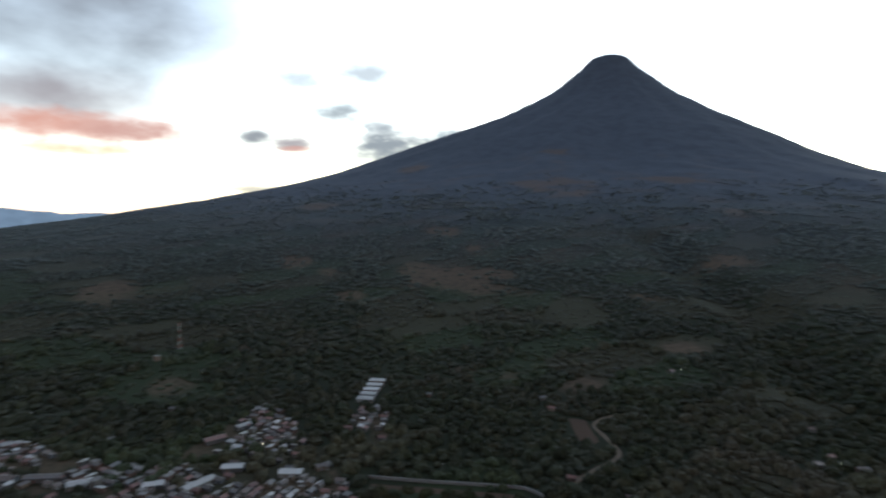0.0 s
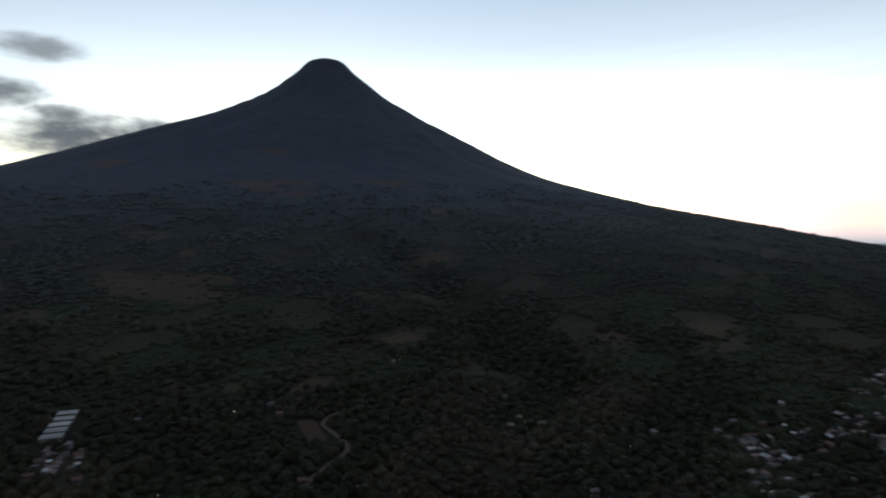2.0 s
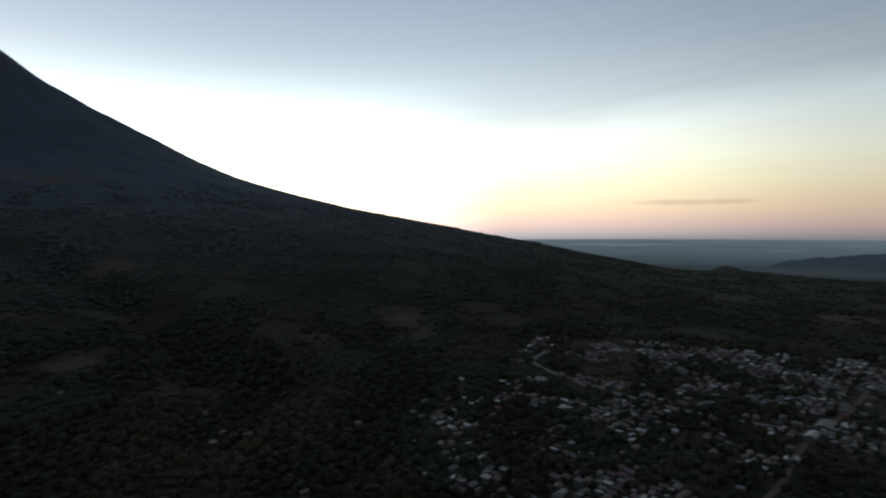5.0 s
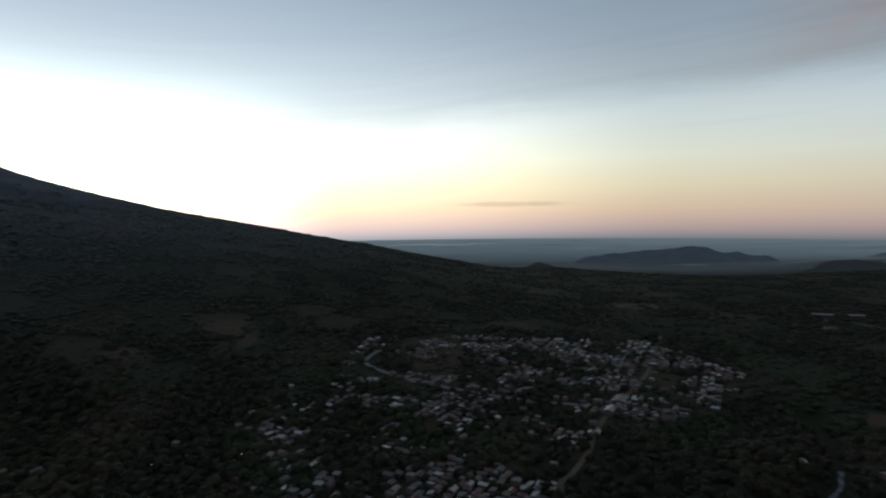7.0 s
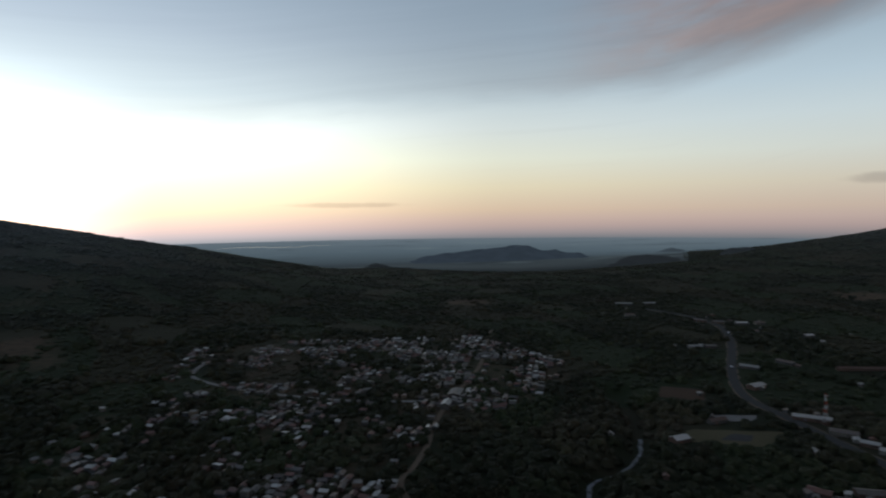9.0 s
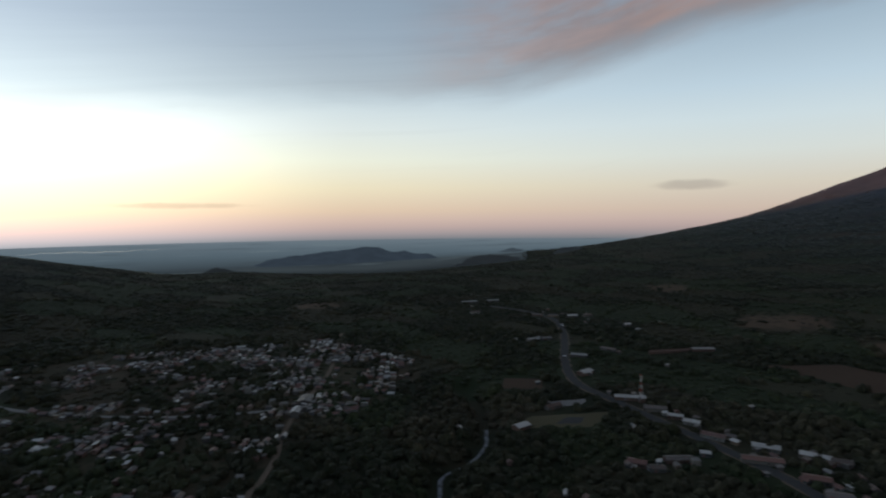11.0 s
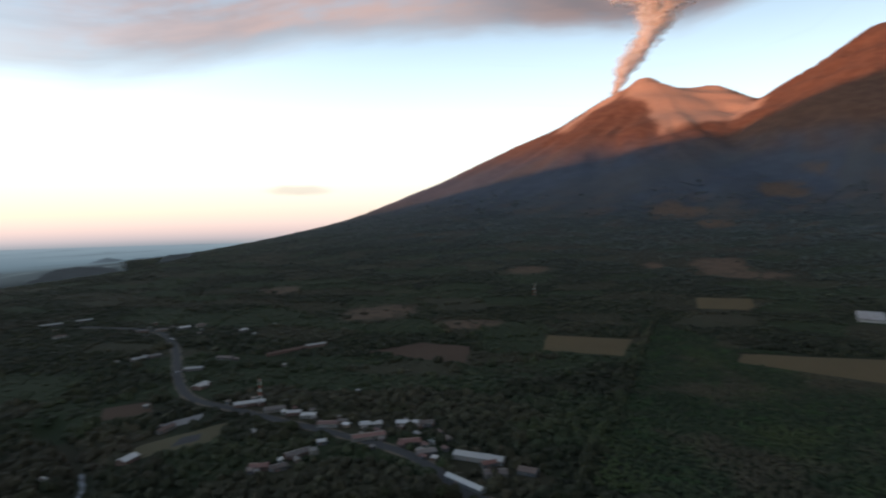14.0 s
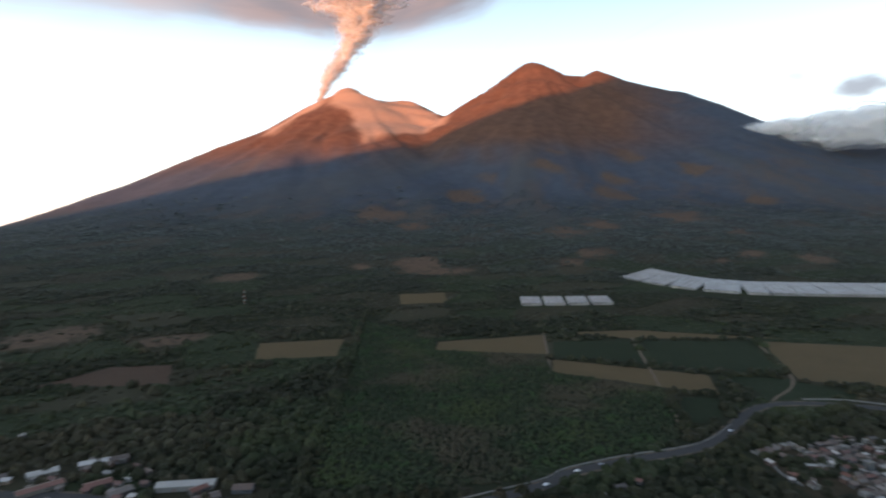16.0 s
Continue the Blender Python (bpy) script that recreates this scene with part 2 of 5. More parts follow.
def land(x, y, parts=False):
    """The height of the ground, with the bare forms on which it is built."""
    x, y = np.asarray(x, float), np.asarray(y, float)
    at = DARK_CONE["at"]
    ra = away(x, y, at)
    lean = ((x - at[0]) * -math.cos(radians(17.73)) + (y - at[1]) * math.sin(radians(17.73))) / (ra + 1)
    a = curve(np.minimum(ra * (1 - 0.151 * lean * smooth(100, 1500, ra)), 5199), DARK_CONE["radii"], DARK_CONE["heights"])
    rf = away(x, y, SMOKING_CONE["at"])
    f = curve(np.minimum(rf, 5199), SMOKING_CONE["radii"], SMOKING_CONE["heights"])
    c = curve(np.minimum(away(x, y, TWIN_PEAK["at"]), 5199), TWIN_PEAK["radii"], TWIN_PEAK["heights"])
    shoulder = ridge(x, y, bearing(161.9, 4310), bearing(166.9, 4350), 1112, 1100, 0.6, -4)
    second = ridge(x, y, bearing(179, 4410), bearing(183.2, 4460), 1309, 1206, 0.56)
    second = np.maximum(second, ridge(x, y, bearing(184.7, 4470), bearing(191.3, 4440), 1239, 1036, 0.5))
    spur = 660.7 - 0.32 * away(x, y, bearing(205, 4450))
    w = blend_max(blend_max(blend_max(f, c, 30), shoulder, 25), blend_max(second, spur, 30), 25)
    u = x * math.sin(radians(94)) + y * math.cos(radians(94))       # towards the coast
    r = np.hypot(x, y)
    cones = blend_max(a, w, 20) - 110 * smooth(1500, 4300, u)
    plain = 12 - 72 * smooth(900, 2300, u) + 48 * smooth(2400, 4900, r)
    z = plain + (blend_max(cones, plain, 40) - 2 - plain) * (0.15 + 0.85 * smooth(250, 1600, r))
    # gullies that run down the flanks, and the uneven roof of the woods
    for at, seed in ((DARK_CONE["at"], 3), (SMOKING_CONE["at"], 5), (TWIN_PEAK["at"], 9)):
        d = away(x, y, at)
        ang = np.arctan2(y - at[1], x - at[0])
        g = grain(ang * 1500 + 60 * np.sin(d / 330 + seed), d * 0.16, 150, 2, seed) - 0.5
        z = z + g * (24 if seed == 3 else 42) * smooth(2900, 1500, d) * smooth(30, 1100 if seed == 5 else 400, d)
        if seed == 9:
            g = grain(ang * 1100 + 90 * np.sin(d / 520), d * 0.1, 330, 2, 13) - 0.5
            z = z + g * 120 * smooth(2700, 1500, d) * smooth(250, 1000, d)
    z = z + (grain(x, y, 170, 4, 21) - 0.5) * 16 * smooth(1200, 2400, r) * smooth(15, 90, cones - plain)
    z = z + (grain(x, y, 34, 3, 22) - 0.5) * 3 * smooth(1300, 2200, r) * smooth(5, 60, cones - plain)
    # the valley opens on the plain: its woods fall away below the haze
    b = np.degrees(np.arctan2(x, y))
    brow = EYE + r * np.tan(np.radians(curve(np.clip(b, 70.1, 125.9), (70, 76, 82, 90, 95, 102, 108, 113, 118, 122, 126), (-3.5, -4.55, -5.0, -5.6, -5.75, -5.6, -5.1, -4.6, -3.6, -2.8, -2.0)))) - 5
    low = -np.maximum(0, z - brow) * smooth(68, 76, b) * smooth(126, 121, b) * smooth(1000, 1500, r) * smooth(2750, 2450, r)
    z = z + low + (grain(x, y, 210, 3, 25) - 0.5) * 12 * smooth(1100, 1500, r) * smooth(2700, 2400, r) * (low < 0)
    # a wooded gorge down the dark cone's foot, and the ravine through which the river runs
    z = z - 20 * smooth(75, 8, line_distance(x, y, GORGE)) * smooth(420, 560, r)
    z = z - 9 * smooth(26, 4, line_distance(x, y, RIVER)) * smooth(300, 360, r)
    return (z, cones, plain, ra, rf) if parts else z


def line_distance(x, y, line):
    best = np.full(np.shape(x), 1e9)
    for (ax, ay), (bx, by) in zip(line, line[1:]):
        t = np.clip(((x - ax) * (bx - ax) + (y - ay) * (by - ay)) / ((bx - ax)**2 + (by - ay)**2), 0, 1)
        best = np.minimum(best, np.hypot(x - ax - t * (bx - ax), y - ay - t * (by - ay)))
    return best


def inside(x, y, poly):
    hit = np.zeros(np.shape(x), bool)
    for (ax, ay), (bx, by) in zip(poly, poly[1:] + poly[:1]):
        if ay != by:
            hit ^= ((ay > y) != (by > y)) & (x < (bx - ax) * (y - ay) / (by - ay) + ax)
    return hit


# the plan: roads, the river, fields and villages, in metres from under the camera
GORGE = [(474, 1198), (468, 981), (471, 813), (446, 684), (416, 599), (400, 527), (397, 477)]
RIVER = [(594, -181), (527, -176), (483, -168), (449, -155), (420, -131), (406, -107), (377, -97), (357, -86), (321, -79)]
HIGHWAY = [(1035, -368), (951, -410), (873, -422), (775, -391), (636, -323), (560, -298), (497, -305), (427, -315), (367, -324), (303, -329),
           (257, -319), (215, -304), (136, -322), (57, -356), (3, -394), (-11, -412), (-53, -440), (-99, -463), (-126, -483), (-153, -519),
           (-180, -560), (-204, -583), (-242, -593), (-306, -586), (-426, -540)]
TOWN_ROAD = [(892, -77), (833, -67), (701, -47), (623, -25), (584, -13), (535, 1), (492, 9), (456, 13), (415, 23), (397, 30), (371, 24), (330, 22)]
TOWN_STREET = [(705, 292), (636, 270), (578, 124), (564, -7)]
TRACK = [(167, 502), (146, 484), (150, 434), (137, 416), (115, 399), (84, 366)]
TOWN = [(639, 308), (780, 329), (833, 173), (853, -52), (703, -149), (617, -143), (530, -72), (534, -7), (457, 16), (375, 27), (335, 43), (323, 198),
        (397, 266), (495, 327), (555, 285)]
VILLAGE_NORTH = [(-144, 557), (-122, 519), (-93, 452), (-60, 406), (-28, 351), (-282, 352), (-364, 392), (-341, 472), (-313, 469), (-250, 437), (-199, 418), (-165, 513)]
VILLAGE_LANE = [(-55, 537), (-31, 524), (-32, 458), (-70, 476)]
VILLAGE_SOUTH = [(-155, -465), (-184, -493), (-271, -517), (-343, -485), (-271, -374), (-168, -402)]
SPORTS = [(455, -188), (486, -206), (474, -292), (437, -252)]
BARE_YARD = [(-39, 399), (65, 377), (68, 362), (-42, 382)]
FIELDS = {  # four corners each, and what grows there
    "stubble_a": [(154, -786), (3, -851), (-4, -731), (148, -741)], "green_a": [(-4, -807), (-115, -826), (-116, -713), (-4, -726)],
    "stubble_b": [(-3, -724), (-179, -680), (-172, -606), (-3, -664)], "green_b": [(-125, -822), (-274, -837), (-253, -681), (-123, -705)],
    "stubble_c": [(-279, -836), (-454, -816), (-353, -643), (-263, -666)], "green_c": [(-124, -601), (-169, -602), (-157, -547), (-115, -516)],
    "stubble_d": [(262, -697), (364, -664), (400, -743), (281, -787)], "stubble_e": [(285, -1083), (194, -1111), (172, -1029), (261, -1002)],
    "bare_a": [(403, -558), (553, -523), (518, -613), (449, -635)], "bare_b": [(544, -255), (586, -273), (605, -228), (563, -208)],
    "bare_c": [(120, 444), (145, 446), (145, 495), (123, 508)], "stubble_f": [(-4, -853), (-122, -879), (-329, -850), (-115, -830)],
    "bare_d": BARE_YARD, "green_d": [(-184, -676), (-254, -675), (-305, -624), (-213, -597)],
}
LAMPS = [(-237, 620), (-140, 507), (-123, 442), (-41, 419), (13, 404), (267, 588), (291, 387), (81, 525), (332, 312), (365, 262)]
# bare or ploughed patches on the slopes: place, half width across the slope and half depth up it
PATCHES_NORTH = [(-512, 965, 58, 77), (-253, 1147, 34, 48), (-175, 1070, 21, 34), (-30, 1070, 42, 41), (50, 1007, 108, 50), (113, 953, 56, 40), (-220, 711, 22, 30), (-260, 597, 22, 31), (91, 610, 27, 17),
                (160, 573, 23, 24), (548, 1021, 39, 35), (339, 876, 32, 21), (311, 677, 29, 20)]
PATCHES_NORTH += [(41, 1331, 52, 39), (106, 1190, 29, 31), (414, 1913, 114, 132), (450, 1692, 68, 72), (837, 1930, 143, 57), (586, 2538, 63, 60), (764, 1376, 61, 66), (-44, 2627, 77, 107), (-328, 1816, 54, 63),
                (-117, 933, 18, 23), (44, 631, 18, 14), (690, 493, 45, 70), (564, 547, 31, 29)]
PATCHES_SOUTH = [(1192, -51, 41, 53), (1050, -770, 51, 43), (524, -736, 44, 25), (715, -713, 59, 53), (609, -2066, 84, 112), (445, -1906, 42, 67), (-72, -1845, 90, 77),
                (-117, -1539, 45, 72), (-585, -1922, 49, 78), (-490, -1522, 31, 50), (-465, -2215, 99, 158), (-329, -2620, 56, 90), (-6, -2816, 96, 52), (-419, -3229, 79, 64)]
PATCHES_SOUTH += [(-279, -2702, 92, 113), (-922, -2702, 78, 87), (-625, -1485, 39, 63), (-394, -1432, 26, 41), (437, -1330, 24, 39), (304, -1354, 67, 75), (230, -1288, 51, 34), (684, -1197, 40, 49),
                (-732, -3115, 93, 70), (-327, -2918, 86, 45), (-168, -1974, 67, 67), (-55, -1400, 34, 48), (359, -2525, 87, 101), (-49, -3019, 59, 37), (283, -2756, 67, 42)]
VILLAGES = [TOWN, VILLAGE_NORTH, VILLAGE_LANE, VILLAGE_SOUTH]
PLANTATION = [(315, -898), (232, -675), (200, -522), (158, -361), (64, -376), (7, -405), (-76, -467), (-109, -493), (-117, -621), (-6, -670), (6, -731), (6, -818), (138, -808)]


# ---------------------------------------------------------------- materials
def material(name, build):
    m = bpy.data.materials.new(name)
    m.use_nodes = True
    n = Nodes(m.node_tree)
    shader = build(n)
    n.add("ShaderNodeOutputMaterial", {0: shader})
    return m


def surface(n, color, rough=0.9, bump=None, metal=0.0, alpha=None, spec=0.3):
    p = n.add("ShaderNodeBsdfPrincipled", {"Roughness": rough, "Metallic": metal, "Specular IOR Level": spec})
    if hasattr(color, "is_output"):
        n.tree.links.new(color, p.inputs["Base Color"])
    else:
        p.inputs["Base Color"].default_value = (*color, 1)
    if bump is not None:
        n.tree.links.new(n.add("ShaderNodeBump", {"Strength": bump[1], "Distance": bump[2], "Height": bump[0]}).outputs[0], p.inputs["Normal"])
    if alpha is not None:
        n.tree.links.new(alpha, p.inputs["Alpha"])
    return p.outputs[0]


def place(n):
    return n.add("ShaderNodeNewGeometry").outputs["Position"]


def ground_look(n):
    p = place(n)
    att = n.add("ShaderNodeAttribute", attribute_name="cover").outputs
    cover = n.add("ShaderNodeSeparateColor", {0: att["Color"]}).outputs
    wide, mid, fine = n.noise(p, 0.004), n.noise(p, 0.02, 5.0), n.noise(p, 0.12, 5.0)
    wood = n.mix(n.step(mid, .35, .65), (.03, .032, .019), (.05, .053, .03))
    wood = n.mix(n.step(wide, .45, .62), wood, (.036, .04, .02))
    wood = n.mix(0.75, wood, n.vec("SCALE", n.add("ShaderNodeAttribute", attribute_name="stand").outputs["Color"], scale=0.8))
    soil = n.mix(n.step(fine, .3, .7), (.07, .045, .03), (.12, .077, .052))
    # aerial haze put into the ground colour, bluer up the slopes
    haze_share = n.step(n.add("ShaderNodeSeparateXYZ", {0: p}).outputs[2], 45, 330)
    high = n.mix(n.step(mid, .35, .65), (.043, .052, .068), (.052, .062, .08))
    wood = n.mix(haze_share, wood, high)
    # painted relief: ribs between gullies get a paler tone
    wood = n.mix(n.math("MULTIPLY", att["Alpha"], n.step(fine, .3, .6, .25, .5)), wood, (.066, .062, .054))
    col = n.mix(n.math("MULTIPLY", cover[0], n.step(fine, .2, .5)), wood, soil)
    scrub = n.mix(n.step(mid, .35, .65), (.085, .044, .029), (.112, .06, .04))
    col = n.mix(cover[2], col, scrub)
    ash = n.mix(n.step(fine, .3, .7), (.26, .165, .115), (.36, .245, .175))
    col = n.mix(cover[1], col, ash)
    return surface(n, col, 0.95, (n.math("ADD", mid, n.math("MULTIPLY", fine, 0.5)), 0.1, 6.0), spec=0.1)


def leaf_look(low, high, autumn):
    def build(n):
        geo = n.add("ShaderNodeNewGeometry")
        p = geo.outputs["Position"]
        own = n.math("FRACT", n.math("ADD", geo.outputs["Random Per Island"], n.add("ShaderNodeObjectInfo").outputs["Random"]))
        fine = n.noise(p, 0.9, 4.0)
        col = n.mix(n.math("MULTIPLY_ADD", fine, 0.5, n.math("MULTIPLY", own, 0.5)), low, high)
        col = n.mix(n.step(own, 0.8, 0.95), col, autumn)
        col = n.mix(n.step(n.noise(p, 0.045, 3.0), .52, .66, 0.0, 0.6), col, (high[0] * 0.85, high[1] * 1.15, high[2] * 0.8))
        col = n.mix(n.step(n.noise(p, 0.014, 3.0), .5, .7, 0.0, 0.7), col, (high[0] * 1.25, high[1] * 1.15, high[2] * 0.85))
        col = n.mix(n.step(n.noise(n.vec("ADD", p, (900.0, 300.0, 0.0)), 0.009, 4.0), .52, .66, 0.0, 0.7), col, (.075, .055, .037))
        plot = n.add("ShaderNodeAttribute", attribute_name="stand").outputs["Color"]
        plot = n.vec("SCALE", plot, scale=n.math("MULTIPLY_ADD", own, 0.7, 0.72))
        known = n.step(n.vec("LENGTH", plot), 0.0, 0.01, 0.0, 0.62)
        col = n.mix(known, col, plot)
        stand = n.noise(n.vec("MULTIPLY", p, (1.0, 1.0, 0.3)), 0.0045, 4.0)
        col = n.mix(n.step(stand, .52, .66, 0.0, 0.5), col, tuple(c * 0.85 for c in low))
        # haze painted into the leaf colour: cooler, greyer and paler up the slopes
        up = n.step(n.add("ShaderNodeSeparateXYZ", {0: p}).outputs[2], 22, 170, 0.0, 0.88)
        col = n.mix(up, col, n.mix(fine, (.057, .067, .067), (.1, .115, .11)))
        return surface(n, col, 0.8, (n.noise(p, 1.1, 3.0), 1.0, 1.2), spec=0.15)
    return build


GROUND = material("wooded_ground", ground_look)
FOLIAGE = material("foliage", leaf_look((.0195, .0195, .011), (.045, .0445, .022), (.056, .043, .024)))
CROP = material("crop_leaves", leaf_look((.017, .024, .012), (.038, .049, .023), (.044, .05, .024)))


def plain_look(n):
    """The coastal plain tens of kilometres off, morning mist and haze painted as glow."""
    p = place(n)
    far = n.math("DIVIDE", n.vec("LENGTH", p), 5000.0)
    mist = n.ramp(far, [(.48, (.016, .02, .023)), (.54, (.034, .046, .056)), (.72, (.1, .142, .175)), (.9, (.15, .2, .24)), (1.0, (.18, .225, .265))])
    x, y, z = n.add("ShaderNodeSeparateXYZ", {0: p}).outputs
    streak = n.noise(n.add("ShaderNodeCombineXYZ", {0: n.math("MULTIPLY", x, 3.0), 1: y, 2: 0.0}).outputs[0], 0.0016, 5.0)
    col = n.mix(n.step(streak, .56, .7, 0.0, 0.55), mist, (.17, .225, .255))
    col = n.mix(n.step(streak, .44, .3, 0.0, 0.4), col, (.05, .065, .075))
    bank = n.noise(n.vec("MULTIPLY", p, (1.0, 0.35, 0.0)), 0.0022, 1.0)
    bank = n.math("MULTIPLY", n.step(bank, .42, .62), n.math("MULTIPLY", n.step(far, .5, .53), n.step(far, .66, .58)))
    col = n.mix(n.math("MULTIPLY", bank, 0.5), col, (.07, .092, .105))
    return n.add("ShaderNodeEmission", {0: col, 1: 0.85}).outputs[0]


FAR_PLAIN = material("painted_haze_plain", plain_look)


# ---------------------------------------------------------------- mesh helpers
def mesh_object(name, verts, faces, mats, parent=None, index=None, smooth_faces=False):
    me = bpy.data.meshes.new(name)
    verts = np.asarray(verts, np.float32)
    me.vertices.add(len(verts))
    me.vertices.foreach_set("co", verts.ravel())
    if isinstance(faces, np.ndarray):
        k = faces.shape[1]
        me.loops.add(faces.size)
        me.loops.foreach_set("vertex_index", faces.astype(np.int32).ravel())
        me.polygons.add(len(faces))
        me.polygons.foreach_set("loop_start", np.arange(len(faces), dtype=np.int32) * k)
    else:
        me = bpy.data.meshes.new(name)
        me.from_pydata([tuple(map(float, v)) for v in verts], [], [tuple(map(int, f)) for f in faces])
    for m in mats if isinstance(mats, (list, tuple)) else [mats]:
        me.materials.append(m)
    if index is not None:
        me.polygons.foreach_set("material_index", np.asarray(index, np.int32))
    me.polygons.foreach_set("use_smooth", np.full(len(me.polygons), smooth_faces))
    me.update(calc_edges=True)
    me.validate()
    ob = new(name, me)
    if parent is not None:
        ob.parent = parent
    return ob


def part(name, bm, mat, parent, label=""):
    """Links a bmesh as one mesh object under a thing or a part."""
    me = bpy.data.meshes.new(name)
    bmesh.ops.recalc_face_normals(bm, faces=bm.faces)
    bm.to_mesh(me)
    bm.free()
    me.materials.append(mat)
    ob = new(name, me)
    ob.parent = parent
    return tagged(ob, label)


# ---------------------------------------------------------------- ground
def make_ground():
    b = np.concatenate([np.arange(-44, 214, 0.3), np.arange(214, 316, 3.0)])
    r = [70.0]
    while r[-1] < 4930:
        r.append(r[-1] + min(r[-1] * 0.0155, 30.0))
    r = np.array(r + [4960.0])
    B, R = np.meshgrid(np.radians(b), r, indexing="ij")
    x, y = R * np.sin(B), R * np.cos(B)
    z, cones, plain, ra, rf = land(x, y, True)
    nb, nr = len(b), len(r)
    verts = np.stack([x, y, z], -1).reshape(-1, 3)
    verts = np.vstack([verts, [[0, 0, float(land(0.0, 0.0))]]])
    i, j = np.meshgrid(np.arange(nb), np.arange(nr - 1), indexing="ij")
    k = (i + 1) % nb
    quads = np.stack([i * nr + j, i * nr + j + 1, k * nr + j + 1, k * nr + j], -1).reshape(-1, 4)
    hub = len(verts) - 1
    fan = np.stack([np.arange(nb) * nr, ((np.arange(nb) + 1) % nb) * nr, np.full(nb, hub), np.full(nb, hub)], -1)
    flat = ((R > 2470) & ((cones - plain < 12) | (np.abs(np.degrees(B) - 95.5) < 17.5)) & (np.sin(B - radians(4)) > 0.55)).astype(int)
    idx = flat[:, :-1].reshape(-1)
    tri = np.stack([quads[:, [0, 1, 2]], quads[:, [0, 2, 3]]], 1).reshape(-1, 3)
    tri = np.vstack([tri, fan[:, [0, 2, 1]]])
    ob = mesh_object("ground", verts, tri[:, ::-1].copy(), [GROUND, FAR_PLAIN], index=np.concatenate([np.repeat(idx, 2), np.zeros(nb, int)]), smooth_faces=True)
    att = ob.data.attributes.new("cover", "FLOAT_COLOR", "POINT")
    bare, ash, scrub = ground_cover(x, y, z, ra, rf)
    kind, hedge, own = stand_of(x, y)
    tone = np.append(STAND_TONE[kind].reshape(-1, 3), [STAND_TONE[0]], 0)
    own = ob.data.attributes.new("stand", "FLOAT_COLOR", "POINT")
    own.data.foreach_set("color", np.column_stack([tone, np.ones(len(tone))]).astype(np.float32).ravel())
    col = np.stack([bare, ash, scrub, flank_relief_tone(x, y)], -1).reshape(-1, 4)
    att.data.foreach_set("color", np.vstack([col, [[0, 0, 0, 1]]]).astype(np.float32).ravel())
    return tagged(ob, "wooded valley floor rising to bare volcano flanks", "ground", kind="structure")


ASH_FAN = [(1480, -3900), (1440, -3700), (1215, -3560), (975, -3090), (880, -3420), (640, -3690), (640, -3900), (940, -4330), (1400, -4300)]
ASH_STRIP = [(1480, -3900), (1530, -3560), (1600, -3260), (1680, -3250), (1720, -3700)]


def patches(x, y):
    """How bare the ground is by the patches on the slopes, with ragged rims."""
    x, y = np.asarray(x, float), np.asarray(y, float)
    wob = (grain(x, y, 60, 5, 47) - 0.5) * 2.0
    best = np.zeros(np.shape(x))
    for px, py, wide, deep in PATCHES_NORTH + PATCHES_SOUTH:
        r = math.hypot(px, py)
        u = ((x - px) * py - (y - py) * px) / r / wide
        v = ((x - px) * px + (y - py) * py) / r / deep
        best = np.maximum(best, smooth(1.3, 0.5, np.hypot(u, v) + wob))
    return best


def parcels(x, y, size=105.0, seed=17):
    """The patchwork of the slopes: a number for each plot, and the distance to its bounds in metres."""
    x, y = np.asarray(x, float), np.asarray(y, float)
    x, y = x + (grain(x, y, 150, 2, 48) - 0.5) * 70, y + (grain(x, y, 150, 2, 49) - 0.5) * 70
    a = math.radians(28)
    u, v = (x * math.cos(a) + y * math.sin(a)) / size, (y * math.cos(a) - x * math.sin(a)) / (size * 0.62)
    iu, iv = np.floor(u), np.floor(v)
    d1, d2, own = np.full(u.shape, 9.0), np.full(u.shape, 9.0), np.zeros(u.shape)
    for du in (-1, 0, 1):
        for dv in (-1, 0, 1):
            cu, cv = iu + du, iv + dv
            d = np.hypot(cu + 0.15 + 0.7 * lattice(cu, cv, seed) - u, cv + 0.15 + 0.7 * lattice(cu, cv, seed + 1) - v)
            near = d < d1
            d2 = np.where(near, d1, np.minimum(d2, d))
            own = np.where(near, lattice(cu, cv, seed + 2), own)
            d1 = np.where(near, d, d1)
    return own, (d2 - d1) * size * 0.4


STANDS = (0.0, .5, .76, .94, 1.0)     # shares of wood, low coffee, scrub and fallow plots
STAND_TONE = np.array([(.018, .021, .0115), (.024, .034, .0155), (.038, .033, .02), (.044, .04, .024)])


def stand_of(x, y):
    """Which growth covers a plot (0 wood, 1 coffee, 2 scrub, 3 fallow) and whether a place lies on a hedge."""
    own, rim = parcels(x, y)
    up = smooth(2000, 2900, np.hypot(x, y)) * 0.6
    kind = np.clip(np.searchsorted(STANDS, own * (1 - up), side="right") - 1, 0, 3)
    return kind, rim < 4.5, own


